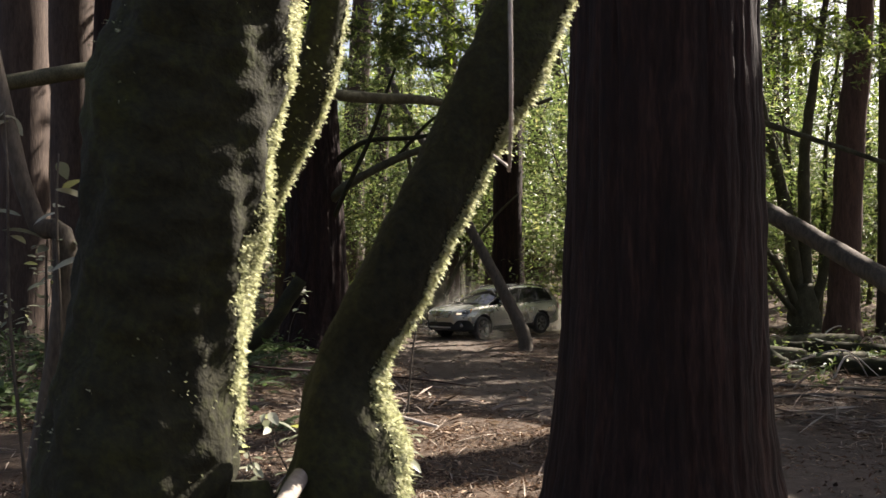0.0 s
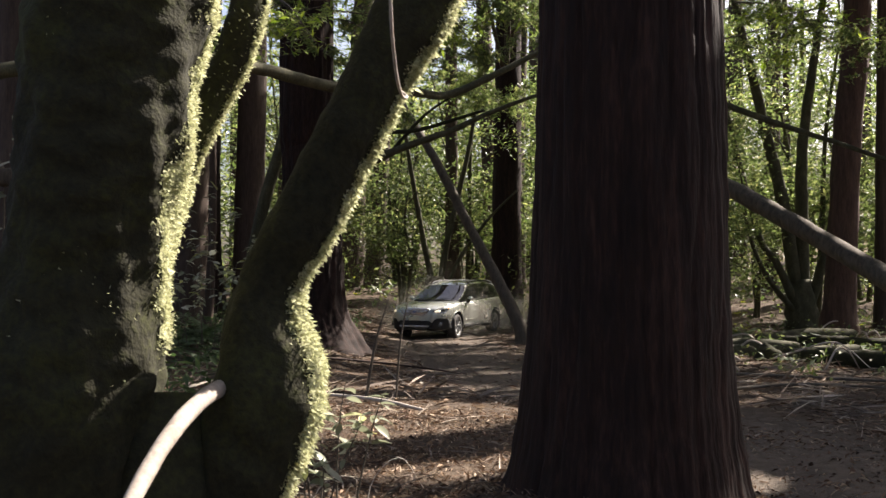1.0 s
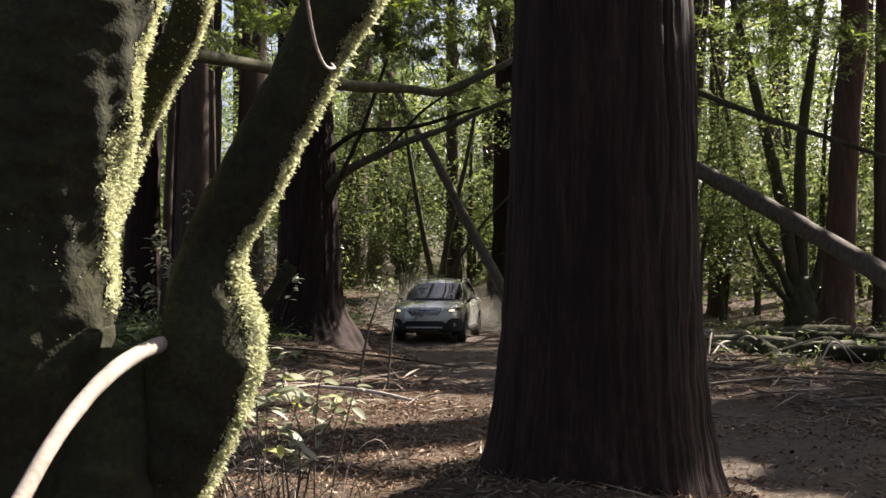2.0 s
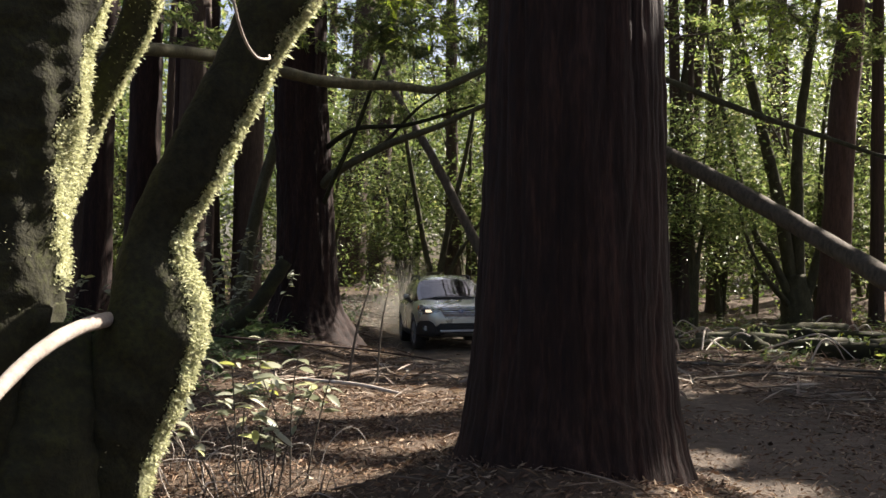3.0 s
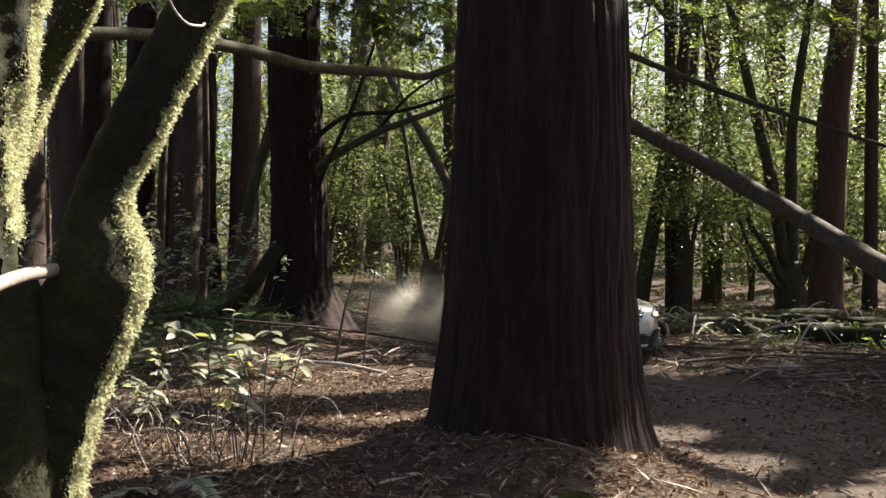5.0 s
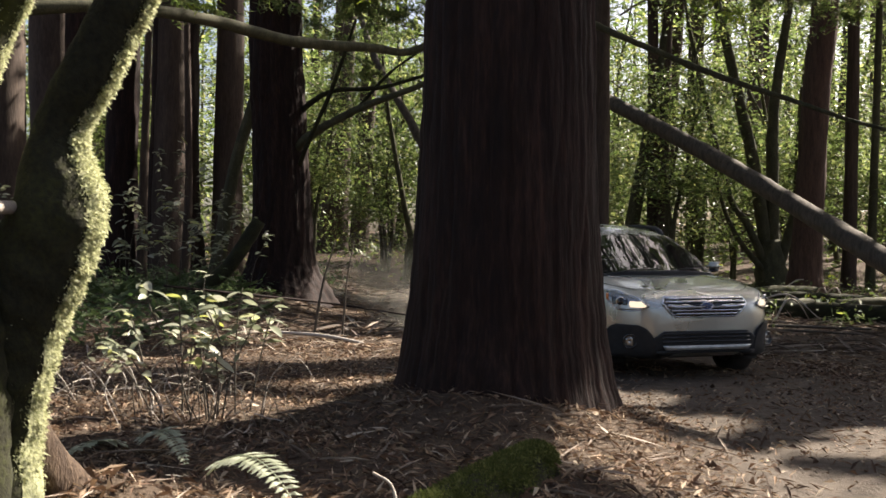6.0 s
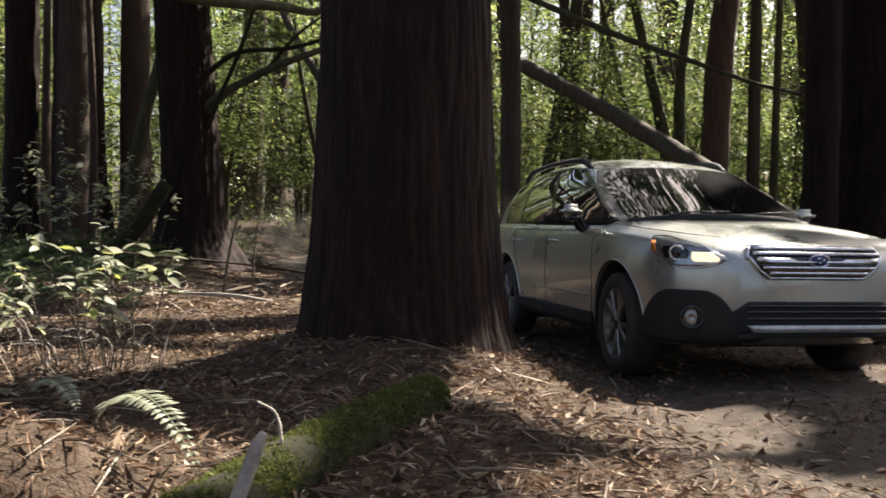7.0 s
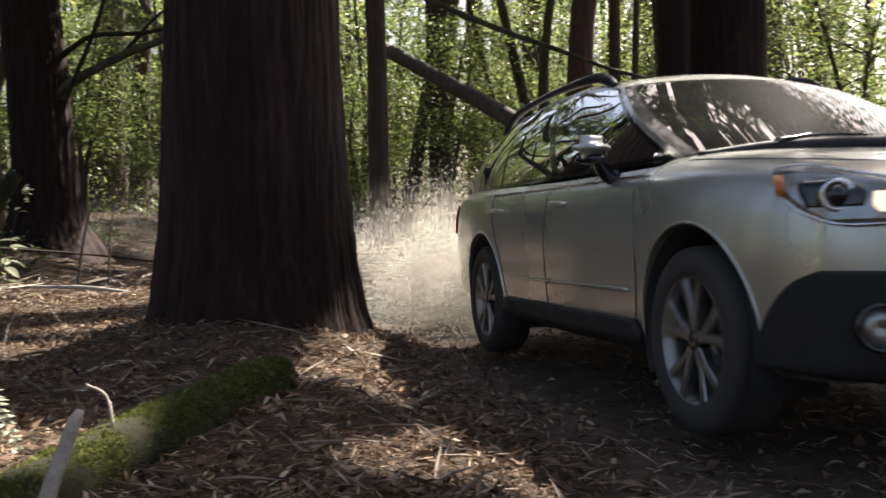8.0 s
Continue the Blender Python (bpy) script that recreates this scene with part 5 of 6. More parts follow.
def make_car():
    from mathutils.bvhtree import BVHTree
    car = empty("car")
    bm = body_mesh()
    tree = BVHTree.FromBMesh(bm)
    me = bpy.data.meshes.new("body")
    bm.to_mesh(me)
    bm.free()
    me = cut_body(me)
    me.materials.clear()
    me.materials.append(PAINT)
    me.polygons.foreach_set("use_smooth", np.ones(len(me.polygons), bool))
    me.set_sharp_from_angle(angle=radians(38))
    body = part("body", me, PAINT, car)

    def cast(phi, u, z, off):
        """The body's skin seen along a level line: phi 0 is from the front, 90 from the left side."""
        a = radians(phi)
        d = Vector((-math.cos(a), -math.sin(a), 0))
        o = Vector((-math.sin(a) * u, math.cos(a) * u, z)) - d * 4
        hit, nrm, _, _ = tree.ray_cast(o, d)
        if hit is None:
            return None
        if nrm.dot(d) > 0:
            nrm = -nrm
        return hit + nrm * off

    def panel(phi, rows, n=14, off=0.004, thick=0.01, fine=10):
        """A thin plate lying on the skin, lofted through rows (z, u0, u1)."""
        rows = spline(rows, max(2, fine)) if len(rows) > 2 else np.array([np.array(rows[0]) * (1 - t) + np.array(rows[1]) * t for t in np.linspace(0, 1, 3)])
        bm = bmesh.new()
        grid, last = [], Vector((2.2, 0, 0.5))
        for z, u0, u1 in rows:
            line = []
            for t in np.linspace(0, 1, n):
                p = cast(phi, u0 + (u1 - u0) * t, z, off)
                p = p if p is not None else last
                last = p
                line.append(bm.verts.new(p))
            grid.append(line)
        for i in range(len(grid) - 1):
            for j in range(n - 1):
                try:
                    bm.faces.new((grid[i][j], grid[i][j + 1], grid[i + 1][j + 1], grid[i + 1][j]))
                except ValueError:
                    pass
        bmesh.ops.recalc_face_normals(bm, faces=bm.faces)
        c = Vector((0, 0, 0.6))
        fs = list(bm.faces)
        if fs and fs[len(fs) // 2].normal.dot(fs[len(fs) // 2].calc_center_median() - c) < 0:
            bmesh.ops.reverse_faces(bm, faces=fs)
        r = bmesh.ops.solidify(bm, geom=list(bm.faces), thickness=-thick)
        for f in bm.faces:
            f.smooth = True
        return bm

    def line_on(phi, pts, radius, off=0.0, n=30, sides=6, closed=False):
        """A thin bead along points (u, z) on the skin."""
        s = spline([(a, b) for a, b in pts], n)
        c = [cast(phi, a, b, off) for a, b in s]
        return limb_mesh("bead", [([(*p, radius) for p in c if p is not None], n, sides)])

    # greenhouse
    def sill(x):
        return 1.035 + 0.02 * smooth(-x, -0.9, 2.3)

    def edge(x):
        return float(np.interp(x, [-2.1, -1.6, -1.0, -0.4, 0.0, 0.25], [1.42, 1.50, 1.535, 1.535, 1.50, 1.455]))

    def side_at(a, v, s):
        x0, x1 = 1.08 + (0.20 - 1.08) * v**0.94, -2.40 + 0.34 * v
        x = x0 + (x1 - x0) * a
        x_low, x_top = 1.08 + (-2.40 - 1.08) * a, 0.20 + (-2.06 - 0.20) * a
        z = sill(x_low) * (1 - v) + edge(x_top) * v
        front = smooth(x, 0.2, 1.1)
        w_low = 0.795 - 0.06 * front - 0.10 * smooth(-x, 1.3, 2.4)
        w_top = 0.60 - 0.02 * smooth(-x, 1.3, 2.2)
        y = w_low + (w_top - w_low) * v + 0.035 * math.sin(math.pi * v)
        return Vector((x, s * y, z))

    def grid_mesh(fn, us, vs, keep, thick=0.0):
        bm = bmesh.new()
        cache = {}

        def vert(i, j):
            if (i, j) not in cache:
                cache[i, j] = bm.verts.new(fn(us[i], vs[j]))
            return cache[i, j]
        for i in range(len(us) - 1):
            for j in range(len(vs) - 1):
                if keep((us[i] + us[i + 1]) / 2, (vs[j] + vs[j + 1]) / 2):
                    f = bm.faces.new((vert(i, j), vert(i + 1, j), vert(i + 1, j + 1), vert(i, j + 1)))
                    f.smooth = True
        return bm

    V = np.array([0, 0.03, 0.06, 0.2, 0.35, 0.5, 0.65, 0.8, 0.9, 0.94, 0.97, 1.0])
    A = np.unique(np.concatenate([np.linspace(0, 1, 30), [0.022, 0.04, 0.37, 0.40, 0.665, 0.685, 0.93]]))
    windows = [("front_window", 0.04, 0.37), ("rear_window", 0.40, 0.665), ("quarter_window", 0.685, 0.93)]
    for s in (1, -1):
        fn = lambda a, v, s=s: side_at(a, v, s)
        for nm, a0, a1 in windows:
            b = grid_mesh(fn, A, V, lambda a, v: a0 < a < a1 and 0.06 < v < 0.94)
            part(nm, b, GLASS, car, "dark tinted side window")
        b = grid_mesh(fn, A, V, lambda a, v: (0.022 < a < 0.93) and (v < 0.06 or 0.94 < v < 0.97 or not any(a0 < a < a1 for _, a0, a1 in windows)) and v < 0.97)
        part("window_frame", b, GLOSSBLACK, car)
        b = grid_mesh(fn, A, V, lambda a, v: a < 0.022 or a > 0.93 or v > 0.97)
        part("pillar", b, PAINT, car)

    def screen_at(u, v):
        p = side_at(0, v, 1)
        bow = (1 - u * u)
        return Vector((p.x + 0.16 * bow * (1 - 0.45 * v), u * p.y, p.z + 0.035 * bow))

    def tail_at(u, v):
        p = side_at(1, v, 1)
        return Vector((p.x - 0.06 * (1 - u * u), u * p.y, p.z + 0.03 * (1 - u * u) * v))

    def roof_at(u, v):
        p = side_at(v, 1, 1)
        e0, e1 = screen_at(u, 1), tail_at(u, 1)
        x = e0.x + (e1.x - e0.x) * v
        return Vector((x, u * p.y, p.z + (0.035 + 0.055 * math.sin(math.pi * min(1, v * 1.02)) ** 0.7) * (1 - u * u) ** 0.8 if abs(u) < 1 else p.z))

    U = np.linspace(-1, 1, 25)
    part("windscreen", grid_mesh(screen_at, U, V, lambda u, v: abs(u) < 0.93 and 0.03 < v < 0.97), SCREEN, car, "curved windscreen reflecting the trees")
    part("windscreen_frame", grid_mesh(screen_at, U, V, lambda u, v: not (abs(u) < 0.93 and 0.03 < v < 0.97)), GLOSSBLACK, car)
    part("tail_window", grid_mesh(tail_at, U, V, lambda u, v: abs(u) < 0.85 and 0.1 < v < 0.9), GLASS, car)
    part("tailgate", grid_mesh(tail_at, U, V, lambda u, v: not (abs(u) < 0.85 and 0.1 < v < 0.9)), PAINT, car)
    part("roof", grid_mesh(roof_at, U, np.linspace(0, 1, 24), lambda u, v: True), PAINT, car)
    cowl = limb_mesh("cowl", [([(1.10, -0.70, 1.03, .03), (1.22, -0.4, 1.065, .03), (1.265, 0, 1.075, .03), (1.22, 0.4, 1.065, .03), (1.10, 0.70, 1.03, .03)], 30, 8)])
    part("cowl", cowl, PLASTIC, car)
    for s in (0.1, -0.45):
        part("wiper", limb_mesh("wiper", [([(1.24, s, 1.09, .008), (1.215, s + 0.2, 1.115, .007), (1.16, s + 0.5, 1.125, .005)], 12, 6)]), GLOSSBLACK, car)

    # cabin
    bm = bmesh.new()
    bmesh.ops.create_cube(bm, size=1, matrix=Matrix.Translation((0.95, 0, 0.9)) @ Matrix.Diagonal((0.5, 1.4, 0.26, 1)))
    bmesh.ops.bevel(bm, geom=bm.edges[:], offset=0.06, segments=3, affect="EDGES")
    part("dashboard", bm, CABIN, car)
    for x, y in ((-0.1, 0.38), (-0.1, -0.38), (-1.05, 0.38), (-1.05, -0.38)):
        bm = bmesh.new()
        bmesh.ops.create_cube(bm, size=1, matrix=Matrix.Translation((x - 0.25, y, 0.85)) @ Matrix.Rotation(-0.25, 4, "Y") @ Matrix.Diagonal((0.14, 0.48, 0.6, 1)))
        bmesh.ops.create_cube(bm, size=1, matrix=Matrix.Translation((x - 0.36, y, 1.25)) @ Matrix.Rotation(-0.2, 4, "Y") @ Matrix.Diagonal((0.09, 0.26, 0.17, 1)))
        bmesh.ops.create_cube(bm, size=1, matrix=Matrix.Translation((x, y, 0.58)) @ Matrix.Diagonal((0.5, 0.48, 0.14, 1)))
        bmesh.ops.bevel(bm, geom=bm.edges[:], offset=0.03, segments=2, affect="EDGES")
        part("seat", bm, CABIN, car)
    v, f = lathe([(0.17, -0.012), (0.185, -0.012), (0.185, 0.012), (0.17, 0.012)], 28)
    wheel = mesh("steering_wheel", v, f)
    wheel.transform(Matrix.Translation((0.6, 0.38, 1.0)) @ Matrix.Rotation(math.pi / 2 - 0.4, 4, "Y") @ Matrix.Rotation(math.pi / 2, 4, "X"))
    part("steering_wheel", wheel, CABIN, car)

    # front
    grille = part("grille", panel(0, [(0.70, -0.30, 0.30), (0.74, -0.36, 0.36), (0.82, -0.425, 0.425), (0.865, -0.40, 0.40)], 24, 0.004, 0.012), GLOSSBLACK, car, "black grille with chrome bars")
    for z, w in ((0.725, 0.32), (0.757, 0.365), (0.79, 0.395), (0.823, 0.41), (0.853, 0.395)):
        part("bar", panel(0, [(z - 0.0075, -w, w), (z + 0.0075, -w, w)], 20, 0.022, 0.018), CHROME, grille)
    ring = [(-0.31, .695), (0.31, .695), (0.375, .74), (0.44, .82), (0.41, .875), (-0.41, .875), (-0.44, .82), (-0.375, .74), (-0.31, .695)]
    pts = []
    for (a, b), (c, d) in zip(ring[:-1], ring[1:]):
        for t in np.linspace(0, 1, 8, endpoint=False):
            p = cast(0, a + (c - a) * t, b + (d - b) * t, 0.012)
            if p is not None:
                pts.append((*p, 0.011))
    pts.append(pts[0])
    part("surround", limb_mesh("surround", [(pts, 90, 8)]), CHROME, grille)
    bm = bmesh.new()
    bmesh.ops.create_uvsphere(bm, u_segments=28, v_segments=12, radius=1, matrix=Matrix.Translation(cast(0, 0, 0.80, 0.03)) @ Matrix.Diagonal((0.014, 0.066, 0.035, 1)))
    badge = part("badge", bm, BADGE, grille, "oval blue badge with chrome rim")
    c = cast(0, 0, 0.80, 0.036)
    rim = [(c.x, 0.066 * math.cos(t), 0.80 + 0.035 * math.sin(t), 0.005) for t in np.linspace(0, 6.2832, 33)]
    part("rim", limb_mesh("rim", [(rim, 60, 6)]), CHROME, badge)
    for dy, dz in ((0.025, 0.004), (-0.01, 0.012), (-0.03, -0.008), (0.0, -0.012)):
        b2 = bmesh.new()
        bmesh.ops.create_icosphere(b2, subdivisions=1, radius=0.008, matrix=Matrix.Translation((c.x + 0.008, dy, 0.80 + dz)))
        part("stud", b2, CHROME, badge)

    low = part("lower_bumper", panel(0, [(0.36, -0.56, 0.56), (0.44, -0.60, 0.60), (0.50, -0.52, 0.52), (0.555, -0.44, 0.44)], 26, 0.006, 0.02), PLASTIC, car, "black lower bumper grille")
    for z in (0.455, 0.495, 0.53):
        part("bar", panel(0, [(z - 0.006, -0.46, 0.46), (z + 0.006, -0.46, 0.46)], 18, 0.016, 0.02), GLOSSBLACK, low)
    part("skid_plate", panel(0, [(0.375, -0.43, 0.43), (0.418, -0.46, 0.46)], 20, 0.034, 0.03), SILVER, car, "silver skid plate")
    part("valance", panel(0, [(0.345, -0.5, 0.5), (0.372, -0.5, 0.5)], 20, 0.02, 0.03), PLASTIC, car)
    for s in (1, -1):
        phi = 38 * s
        ca, sa = math.cos(radians(38)), math.sin(radians(38))
        U2 = lambda x, y: s * (-sa * x + ca * y)
        q = lambda z, a, b: (z, s * a, s * b)
        lamp_u = lambda u: -.945 + (u + .945) * .87
        k = lambda z, a, b: (z, s * lamp_u(a), s * lamp_u(b))
        lamp = part("headlight", panel(phi, [k(.755, -.80, -.62), k(.785, -.945, -.53), k(.82, -.93, -.47), k(.86, -.80, -.43), k(.90, -.62, -.40), k(.925, -.50, -.40)], 18, 0.004, 0.012, 14), HOUSING, car, "swept clear headlight, lit")
        part("beam", panel(phi, [k(.782, -.905, -.75), k(.80, -.915, -.73), k(.835, -.86, -.73)], 10, 0.012, 0.01), BEAM, lamp, "glowing headlight insert")
        part("bezel", panel(phi, [k(.80, -.70, -.52), k(.84, -.71, -.50), k(.875, -.66, -.49)], 10, 0.010, 0.008), GLOSSBLACK, lamp)
        part("amber", panel(phi, [k(.84, -.455, -.425), k(.90, -.44, -.405)], 5, 0.012, 0.01), AMBER, lamp, "amber side marker")
        pc = cast(phi, s * lamp_u(-0.62), 0.835, 0.012)
        if pc is not None:
            d = Vector((ca, s * sa, 0))
            v, f = lathe([(0.036, 0), (0.05, 0), (0.05, 0.012), (0.036, 0.016)], 28)
            rg = mesh("ring", v, f)
            rg.transform(Matrix.Translation(pc) @ d.to_track_quat("Y", "Z").to_matrix().to_4x4())
            part("ring", rg, CHROME, lamp)
            b2 = bmesh.new()
            bmesh.ops.create_uvsphere(b2, u_segments=20, v_segments=12, radius=0.035, matrix=Matrix.Translation(pc))
            part("projector", b2, GLOSSBLACK, lamp)
        part("brow", line_on(phi, [(s * lamp_u(-.94), .80), (s * lamp_u(-.80), .868), (s * lamp_u(-.62), .908), (s * lamp_u(-.5), .93), (s * lamp_u(-.40), .925)], 0.006, 0.012), CHROME, lamp)
        part("under_brow", line_on(phi, [(s * lamp_u(-.945), .785), (s * lamp_u(-.80), .752), (s * lamp_u(-.62), .752), (s * lamp_u(-.5), .79), (s * lamp_u(-.41), .86)], 0.006, 0.010), CHROME, lamp)
        pod = part("bumper_corner", panel(phi, [q(.31, -1.05, -.42), q(.36, -1.03, -.42), q(.48, -1.0, -.46), q(.575, -.93, -.53), (.615, s * -.85, s * -.61)], 24, 0.005, 0.025, 14), PLASTIC, car, "black plastic bumper corner")
        fp = cast(phi, U2(2.16, 0.72) * s * s, 0.455, 0.012)
        if fp is not None:
            d = Vector((math.cos(radians(22)), s * math.sin(radians(22)), 0))
            m = Matrix.Translation(fp + d * 0.028) @ d.to_track_quat("Y", "Z").to_matrix().to_4x4()
            v, f = lathe([(0.055, -0.03), (0.072, -0.03), (0.072, 0.02), (0.06, 0.024)], 28)
            fr = mesh("fog_lamp", v, f)
            fr.transform(m)
            fog = part("fog_lamp", fr, GLOSSBLACK, pod, "round fog lamp")
            v, f = lathe([(0.0005, 0.012), (0.03, 0.010), (0.06, 0.004), (0.06, -0.02), (0.0005, -0.02)], 24)
            ln = mesh("lens", v, f)
            ln.transform(m)
            part("lens", ln, HOUSING, fog)
        # bonnet seam, fender seam, doors
        part("bonnet_seam", limb_mesh("bonnet_seam", [([(x, s * y, z, 0.004) for x, y, z in [(1.05, .80, 1.005)] + [(xx, yy, zz) for xx, yy in ((1.25, .79), (1.5, .775), (1.75, .72), (1.95, .63), (2.08, .5)) for zz in [tree.ray_cast(Vector((xx, yy, 2)), Vector((0, 0, -1)))[0].z]]], 30, 6)]), GLOSSBLACK, car)
        side = 90 * s
        for nm, pts2 in (("front_door_seam", [(-0.90, .93), (-0.93, .7), (-0.90, .42), (-0.80, .33)]), ("middle_door_seam", [(0.18, 1.0), (0.20, .7), (0.20, .42), (0.18, .33)]), ("rear_door_seam", [(1.16, 1.0), (1.12, .85), (0.98, .62), (0.90, .36)])):
            part(nm, line_on(side, [(a * s, b) for a, b in pts2], 0.004), GLOSSBLACK, car)
        part("sill_cladding", panel(side, [(.27, s * -0.93, s * 0.93), (.33, s * -0.95, s * 0.95), (.385, s * -0.92, s * 0.92)], 30, 0.008, 0.02), PLASTIC, car, "black sill cladding")
        part("door_moulding", panel(side, [(.50, s * -0.86, s * 0.86), (.515, s * -0.86, s * 0.86)], 30, 0.006, 0.01), PAINT, car)
        part("belt_strip", line_on(side, [(-0.98 * s, .975), (0.0, .985), (1.0 * s, 1.0), (2.0 * s, 1.02)], 0.007, 0.004, 40), CHROME, car)
        for x in (0.02, -1.0):
            p = cast(side, -x * s, 0.90, 0.028)
            part("door_handle", limb_mesh("door_handle", [([(x + .1, p.y - s * .024, .895, .010), (x + .07, p.y, .90, .012), (x - .07, p.y, .905, .012), (x - .1, p.y - s * .024, .90, .010)], 16, 8)]), PAINT, car)
        for wx in (1.3725, -1.3725):
            arch = []
            for t in np.linspace(radians(-12), radians(192), 30):
                p = cast(side, -(wx + 0.412 * math.cos(t)) * s, 0.365 + 0.412 * math.sin(t), 0.0)
                if p is not None:
                    arch.append((*p, 0.007))
            part("arch_lip", limb_mesh("arch_lip", [(arch, 40, 8)]), PAINT, car)
            v, f = lathe([(0.404, s * 0.60), (0.404, s * 0.885), (0.398, s * 0.885), (0.398, s * 0.60)], 40)
            keep = v[:, 2] > -0.2
            ln = mesh("wheel_liner", v + np.array([wx, 0, 0.365]), f[keep[f].all(1)])
            part("wheel_liner", ln, PLASTIC, car)
        # mirror
        bm = bmesh.new()
        bmesh.ops.create_cube(bm, size=1, matrix=Matrix.Translation((0.64, s * 0.965, 1.12)) @ Matrix.Rotation(s * -0.22, 4, "Z") @ Matrix.Diagonal((0.11, 0.19, 0.105, 1)))
        bmesh.ops.bevel(bm, geom=bm.edges[:], offset=0.042, segments=5, affect="EDGES")
        mirror = part("wing_mirror", bm, PAINT, car)
        for fc in mirror.data.polygons:
            fc.use_smooth = True
        bm = bmesh.new()
        bmesh.ops.create_uvsphere(bm, u_segments=20, v_segments=12, radius=1, matrix=Matrix.Translation((0.628, s * 0.955, 1.072)) @ Matrix.Diagonal((0.044, 0.078, 0.026, 1)))
        part("base", bm, GLOSSBLACK, mirror)
        part("stalk", limb_mesh("stalk", [([(0.62, s * 0.93, 1.07, .03), (0.60, s * 0.88, 1.01, .035), (0.59, s * 0.83, 0.985, .04)], 10, 10)]), GLOSSBLACK, mirror)
        # roof rail
        rail = [(0.06, s * .585, 1.49, .02), (-0.06, s * .585, 1.545, .028), (-0.28, s * .585, 1.58, .026), (-0.9, s * .585, 1.595, .02), (-1.5, s * .575, 1.575, .024), (-1.75, s * .57, 1.53, .03), (-1.88, s * .565, 1.47, .02)]
        part("roof_rail", limb_mesh("roof_rail", [(rail, 50, 10)]), PLASTIC, car)
        part("tail_lamp", panel(135 * s, [(0.78, s * 1.02, s * 1.28), (0.98, s * 1.0, s * 1.22)], 8, 0.006, 0.012), TAIL, car, "red tail lamp")
    under = bmesh.new()
    bmesh.ops.create_cube(under, size=1, matrix=Matrix.Translation((0, 0, 0.32)) @ Matrix.Diagonal((3.9, 1.1, 0.16, 1)))
    bmesh.ops.bevel(under, geom=under.edges[:], offset=0.04, segments=2, affect="EDGES")
    part("underbody", under, PLASTIC, car)

    # wheels
    R, W = 0.345, 0.225
    tv, tf = lathe([(0.232, -0.10), (0.25, -0.112), (0.285, -0.118), (0.318, -0.112), (0.337, -0.095), (0.345, -0.06), (0.347, 0), (0.345, 0.06), (0.337, 0.095), (0.318, 0.112), (0.285, 0.118), (0.25, 0.112), (0.232, 0.10), (0.225, 0)], 64)
    tyre_me = mesh("tyre", tv, tf)
    rv, rf = lathe([(0.236, 0.104), (0.236, 0.096), (0.222, 0.09), (0.214, 0.04), (0.214, -0.1), (0.226, -0.1), (0.228, 0.04), (0.232, 0.104)], 64)
    rim_me = mesh("rim", rv, rf)
    dv, df = lathe([(0.0005, -0.02), (0.2135, -0.02), (0.2135, -0.03), (0.0005, -0.03)], 48)
    disc_me = mesh("brake_disc", dv, df)
    spokes = []
    for k in range(5):
        for dlt in (-0.17, 0.17):
            bm = bmesh.new()
            a = k * 2 * math.pi / 5
            p0, p1 = a + dlt * 0.45, a + dlt * 1.5
            for_v = []
            for rr, ang, w, y in ((0.035, p0, 0.017, 0.085), (0.12, (p0 + p1) / 2, 0.015, 0.088), (0.228, p1, 0.021, 0.094)):
                c, t = Vector((rr * math.cos(ang), y, rr * math.sin(ang))), Vector((-math.sin(ang), 0, math.cos(ang)))
                for_v.append([bm.verts.new(c + t * w), bm.verts.new(c + t * w * 0.7 + Vector((0, 0.010, 0))), bm.verts.new(c - t * w * 0.7 + Vector((0, 0.010, 0))), bm.verts.new(c - t * w), bm.verts.new(c - t * w - Vector((0, .03, 0))), bm.verts.new(c + t * w - Vector((0, .03, 0)))])
            for a0, a1 in zip(for_v[:-1], for_v[1:]):
                for q0 in range(6):
                    bm.faces.new((a0[q0], a0[(q0 + 1) % 6], a1[(q0 + 1) % 6], a1[q0]))
            bmesh.ops.recalc_face_normals(bm, faces=bm.faces)
            spokes.append(bpy.data.meshes.new("spoke"))
            bm.to_mesh(spokes[-1])
            bm.free()
    hv, hf = lathe([(0.0005, 0.10), (0.03, 0.10), (0.045, 0.09), (0.05, 0.05), (0.0005, 0.05)], 28)
    hub_me = mesh("hub", hv, hf)
    wheels = []
    for wx in (1.3725, -1.3725):
        for s in (1, -1):
            hubpos = pose(wx, s * 0.79, R, 0, 0, 0)
            wh = part("wheel", tyre_me, RUBBER, car, "black tyre on a ten-spoke alloy rim")
            wh.matrix_local = hubpos
            flip = Matrix.Identity(4) if s > 0 else Matrix.Rotation(math.pi, 4, "Z")
            for nm, me2, mt in (("rim", rim_me, ALLOY), ("brake_disc", disc_me, GLOSSBLACK), ("hub", hub_me, GLOSSBLACK), *(("spoke", m2, ALLOY) for m2 in spokes)):
                o = part(nm, me2, mt, wh)
                o.matrix_local = flip
            wheels.append((wh, wx, s))
    tagged(car, "silver-beige estate car with black cladding and lit headlights", "car")
    return car, wheels


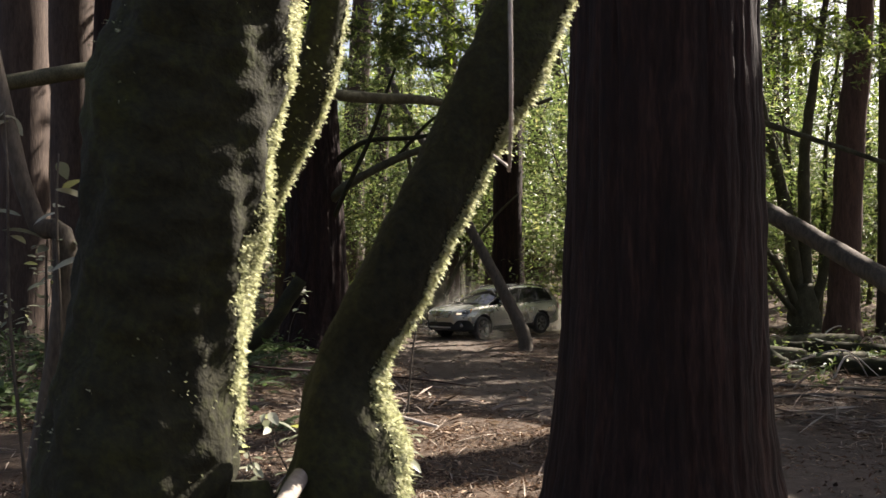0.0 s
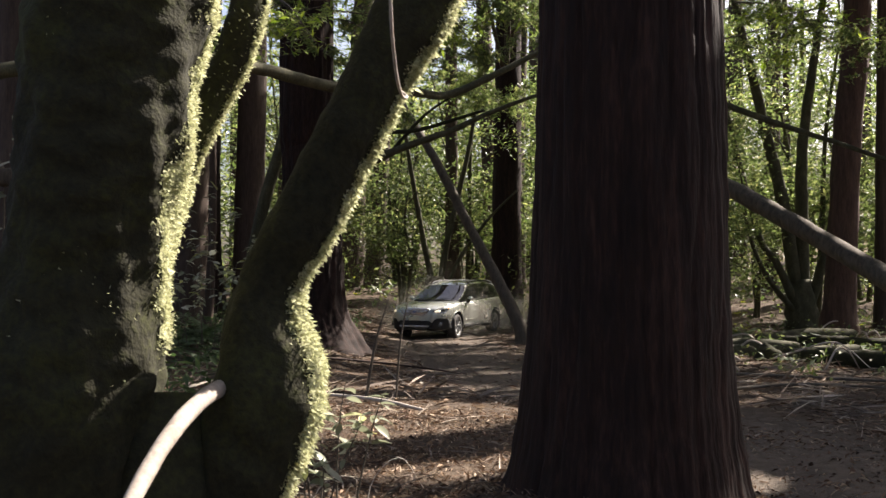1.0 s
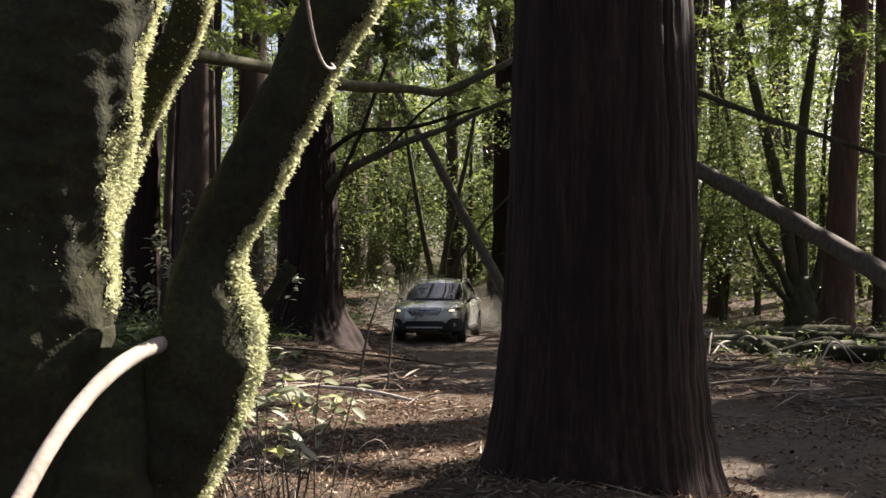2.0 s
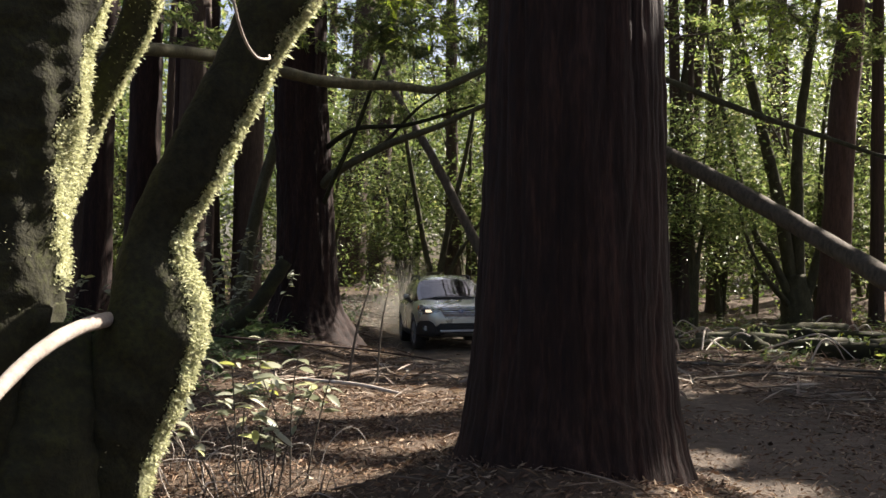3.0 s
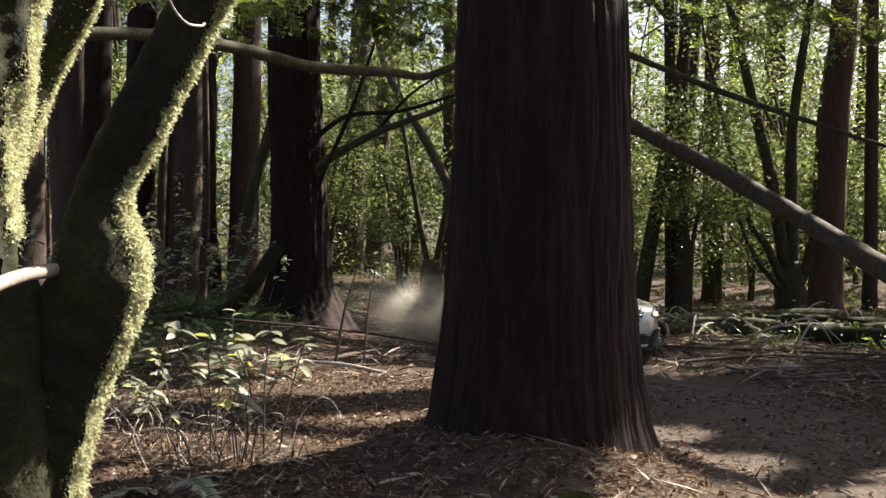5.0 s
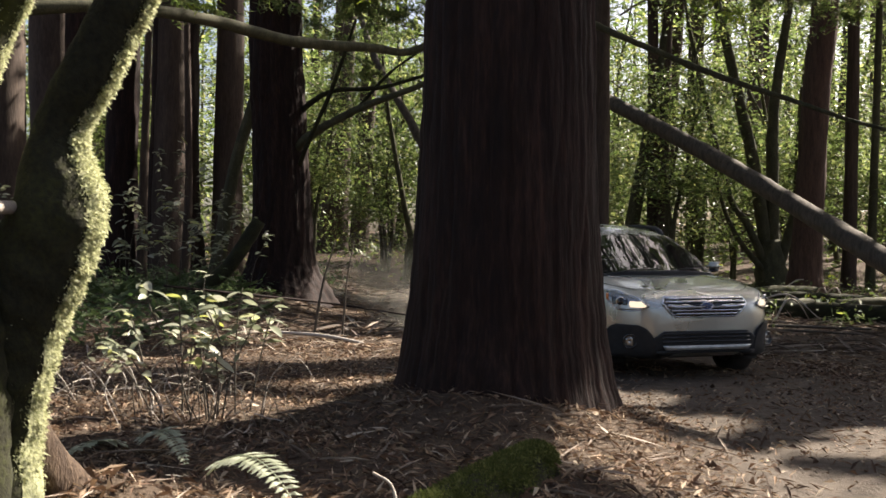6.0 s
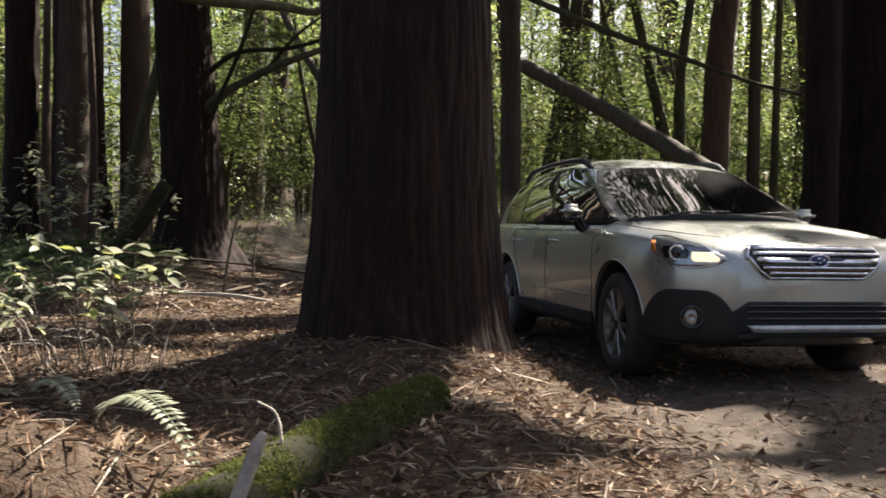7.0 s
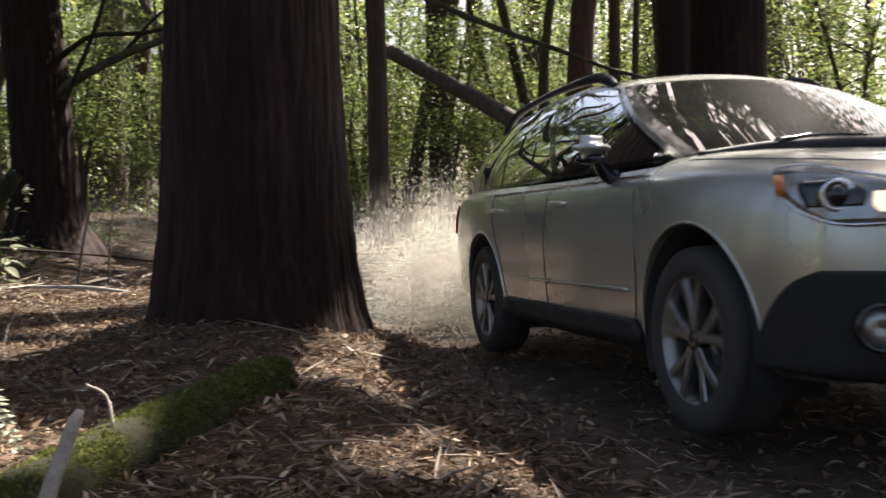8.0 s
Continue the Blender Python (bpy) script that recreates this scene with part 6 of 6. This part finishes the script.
CAR_ROWS = [(0.0, 1.62, 30.3, -.17, -136, 0, 1.5), (0.5, .88, 29.1, -.17, -126, 0, 1.5), (1.0, .27, 28.2, -.17, -115.5, 0, 1.5), (1.5, 0.0, 26.9, -.2, -107.5, 0, 1), (2.8, .18, 22.2, -.19, -84, 1, -1), (3.3, .55, 20.3, -.2, -76.5, 0.5, 0),
            (3.6, .90, 18.9, -.2, -73, 0, 0), (4.6, 1.75, 15.3, -.2, -71, 0, 0), (5.8, 2.80, 11.55, -.21, -77, 1, 1.5), (6.0, 2.95, 10.85, -.21, -78.2, 0.5, 1.2), (6.3, 3.15, 9.72, -.2, -79.5, -1, 0.6), (6.6, 3.24, 8.42, -.18, -80.5, -1, 0), (7.0, 3.40, 6.95, -.16, -83.3, -1.5, -.8), (7.5, 3.50, 5.3, -.09, -86, -1, -1.5), (8.0, 3.60, 3.68, -.03, -89.0, -.7, -2.0)]
car, wheels = make_car()

# ---- dust ----
def dust_build(nt, b):
    b.inputs["Base Color"].default_value = (0.38, 0.36, 0.315, 1)
    b.inputs["Roughness"].default_value = 1.0
    b.inputs["Specular IOR Level"].default_value = 0.0
    t = nt.nodes.new("ShaderNodeBsdfTranslucent")
    t.inputs[0].default_value = (0.42, 0.40, 0.345, 1)
    mx = nt.nodes.new("ShaderNodeMixShader")
    mx.inputs[0].default_value = 0.75
    tr = nt.nodes.new("ShaderNodeBsdfTransparent")
    m2 = nt.nodes.new("ShaderNodeMixShader")
    m2.inputs[0].default_value = 0.45
    nt.links.new(b.outputs[0], mx.inputs[1])
    nt.links.new(t.outputs[0], mx.inputs[2])
    nt.links.new(tr.outputs[0], m2.inputs[1])
    nt.links.new(mx.outputs[0], m2.inputs[2])
    nt.links.new(m2.outputs[0], nt.nodes["Material Output"].inputs[0])


DUST = material("dust", dust_build)


def puff(name, n, size, grain, seed, label):
    """A drifting swarm of dust grains, denser at its heart and towards the ground."""
    r = np.random.default_rng(seed)
    k = 26
    c = r.normal(size=(k, 3)) * [.42, .42, .28]
    w = r.uniform(.3, 1, k)
    idx = r.choice(k, n, p=w / w.sum())
    p = (c[idx] + r.normal(size=(n, 3)) * .2 * r.uniform(.5, 1.3, k)[idx][:, None]) * size
    p[:, 2] = np.abs(p[:, 2] + .25 * size[2])
    g = grain * r.uniform(.4, 1.5, n)[:, None]
    flat = np.array(TO_SUN)[None] + r.normal(size=(n, 3)) * .22
    a = np.cross(flat, r.normal(size=(n, 3)))
    a /= np.linalg.norm(a, axis=1)[:, None]
    b = np.cross(flat, a)
    b /= np.linalg.norm(b, axis=1)[:, None]
    v = np.stack([p - a * g * .6, p + a * g * .6, p + b * g], 1).reshape(-1, 3)
    ob = part(name, mesh(name, v, np.arange(len(v)).reshape(-1, 3), False), DUST)
    return tagged(ob, label, "dust", kind="stuff")


plume = puff("dust_plume", 420000, np.array([1.25, 1.2, 1.35]), .0070, 1, "pale dust cloud thrown up behind the car")
trail = puff("dust_plume", 130000, np.array([1.4, 1.2, 1.0]), .011, 2, "thinning dust cloud drifting behind the car")
haze = puff("dust_haze", 60000, np.array([1.5, 2.6, 1.9]), .0157, 3, "thin dust hanging over the bend of the track")


def car_at(t):
    k = np.array(CAR_ROWS)
    return np.array([np.interp(t, k[:, 0], k[:, i]) for i in (1, 2, 4)])


def motions():
    """The car's way, and its wheels turning with it."""
    walk(car, [(t, pose(x, y, z, rx, ry, rz)) for t, x, y, z, rz, rx, ry in CAR_ROWS])
    times = [round(0.1 * k, 1) for k in range(81)]
    gone, total = [], 0.0
    for k, t in enumerate(times):
        if k:
            total += float(np.hypot(*(car_at(t)[:2] - car_at(times[k - 1])[:2])))
        gone.append(total)
    for wh, wx, s in wheels:
        steer = [0.0] * 81
        if wx > 0:
            steer = [float(np.clip(0.6 * (car_at(min(8, t + 0.3))[2] - car_at(max(0, t - 0.3))[2]), -18, 18)) for t in times]
        walk(wh, [(t, pose(wx, s * 0.79, 0.345, 0, 0, st) @ Matrix.Rotation(g / 0.345, 4, "Y")) for t, g, st in zip(times, gone, steer)])

    def behind(t, lag, back, z, side=0.0):
        x, y, a = car_at(max(0.0, t - lag))
        if t < lag:
            x, y = x - (lag - t) * 2.0 * math.cos(radians(a)), y - (lag - t) * 2.0 * math.sin(radians(a))
        c, s = math.cos(radians(a)), math.sin(radians(a))
        return pose(x - back * c + side * s, y - back * s - side * c, z)

    steps = [0.25 * k for k in range(33)]
    walk(plume, [(t, behind(t, 0.0, 3.3, -0.15, 0.3)) for t in steps])
    walk(trail, [(t, behind(t, 0.55, 3.6, -0.15)) for t in steps])
    walk(haze, [(0.0, pose(0.9, 30.5, -.2)), (1.5, pose(-0.4, 29, -.2)), (3.0, pose(-0.75, 25.5, -.2)), (4.5, pose(-0.7, 22.5, -.2)), (6.0, pose(-0.7, 22.0, -.15)), (8.0, pose(-0.8, 21.8, -.1))])


motions()
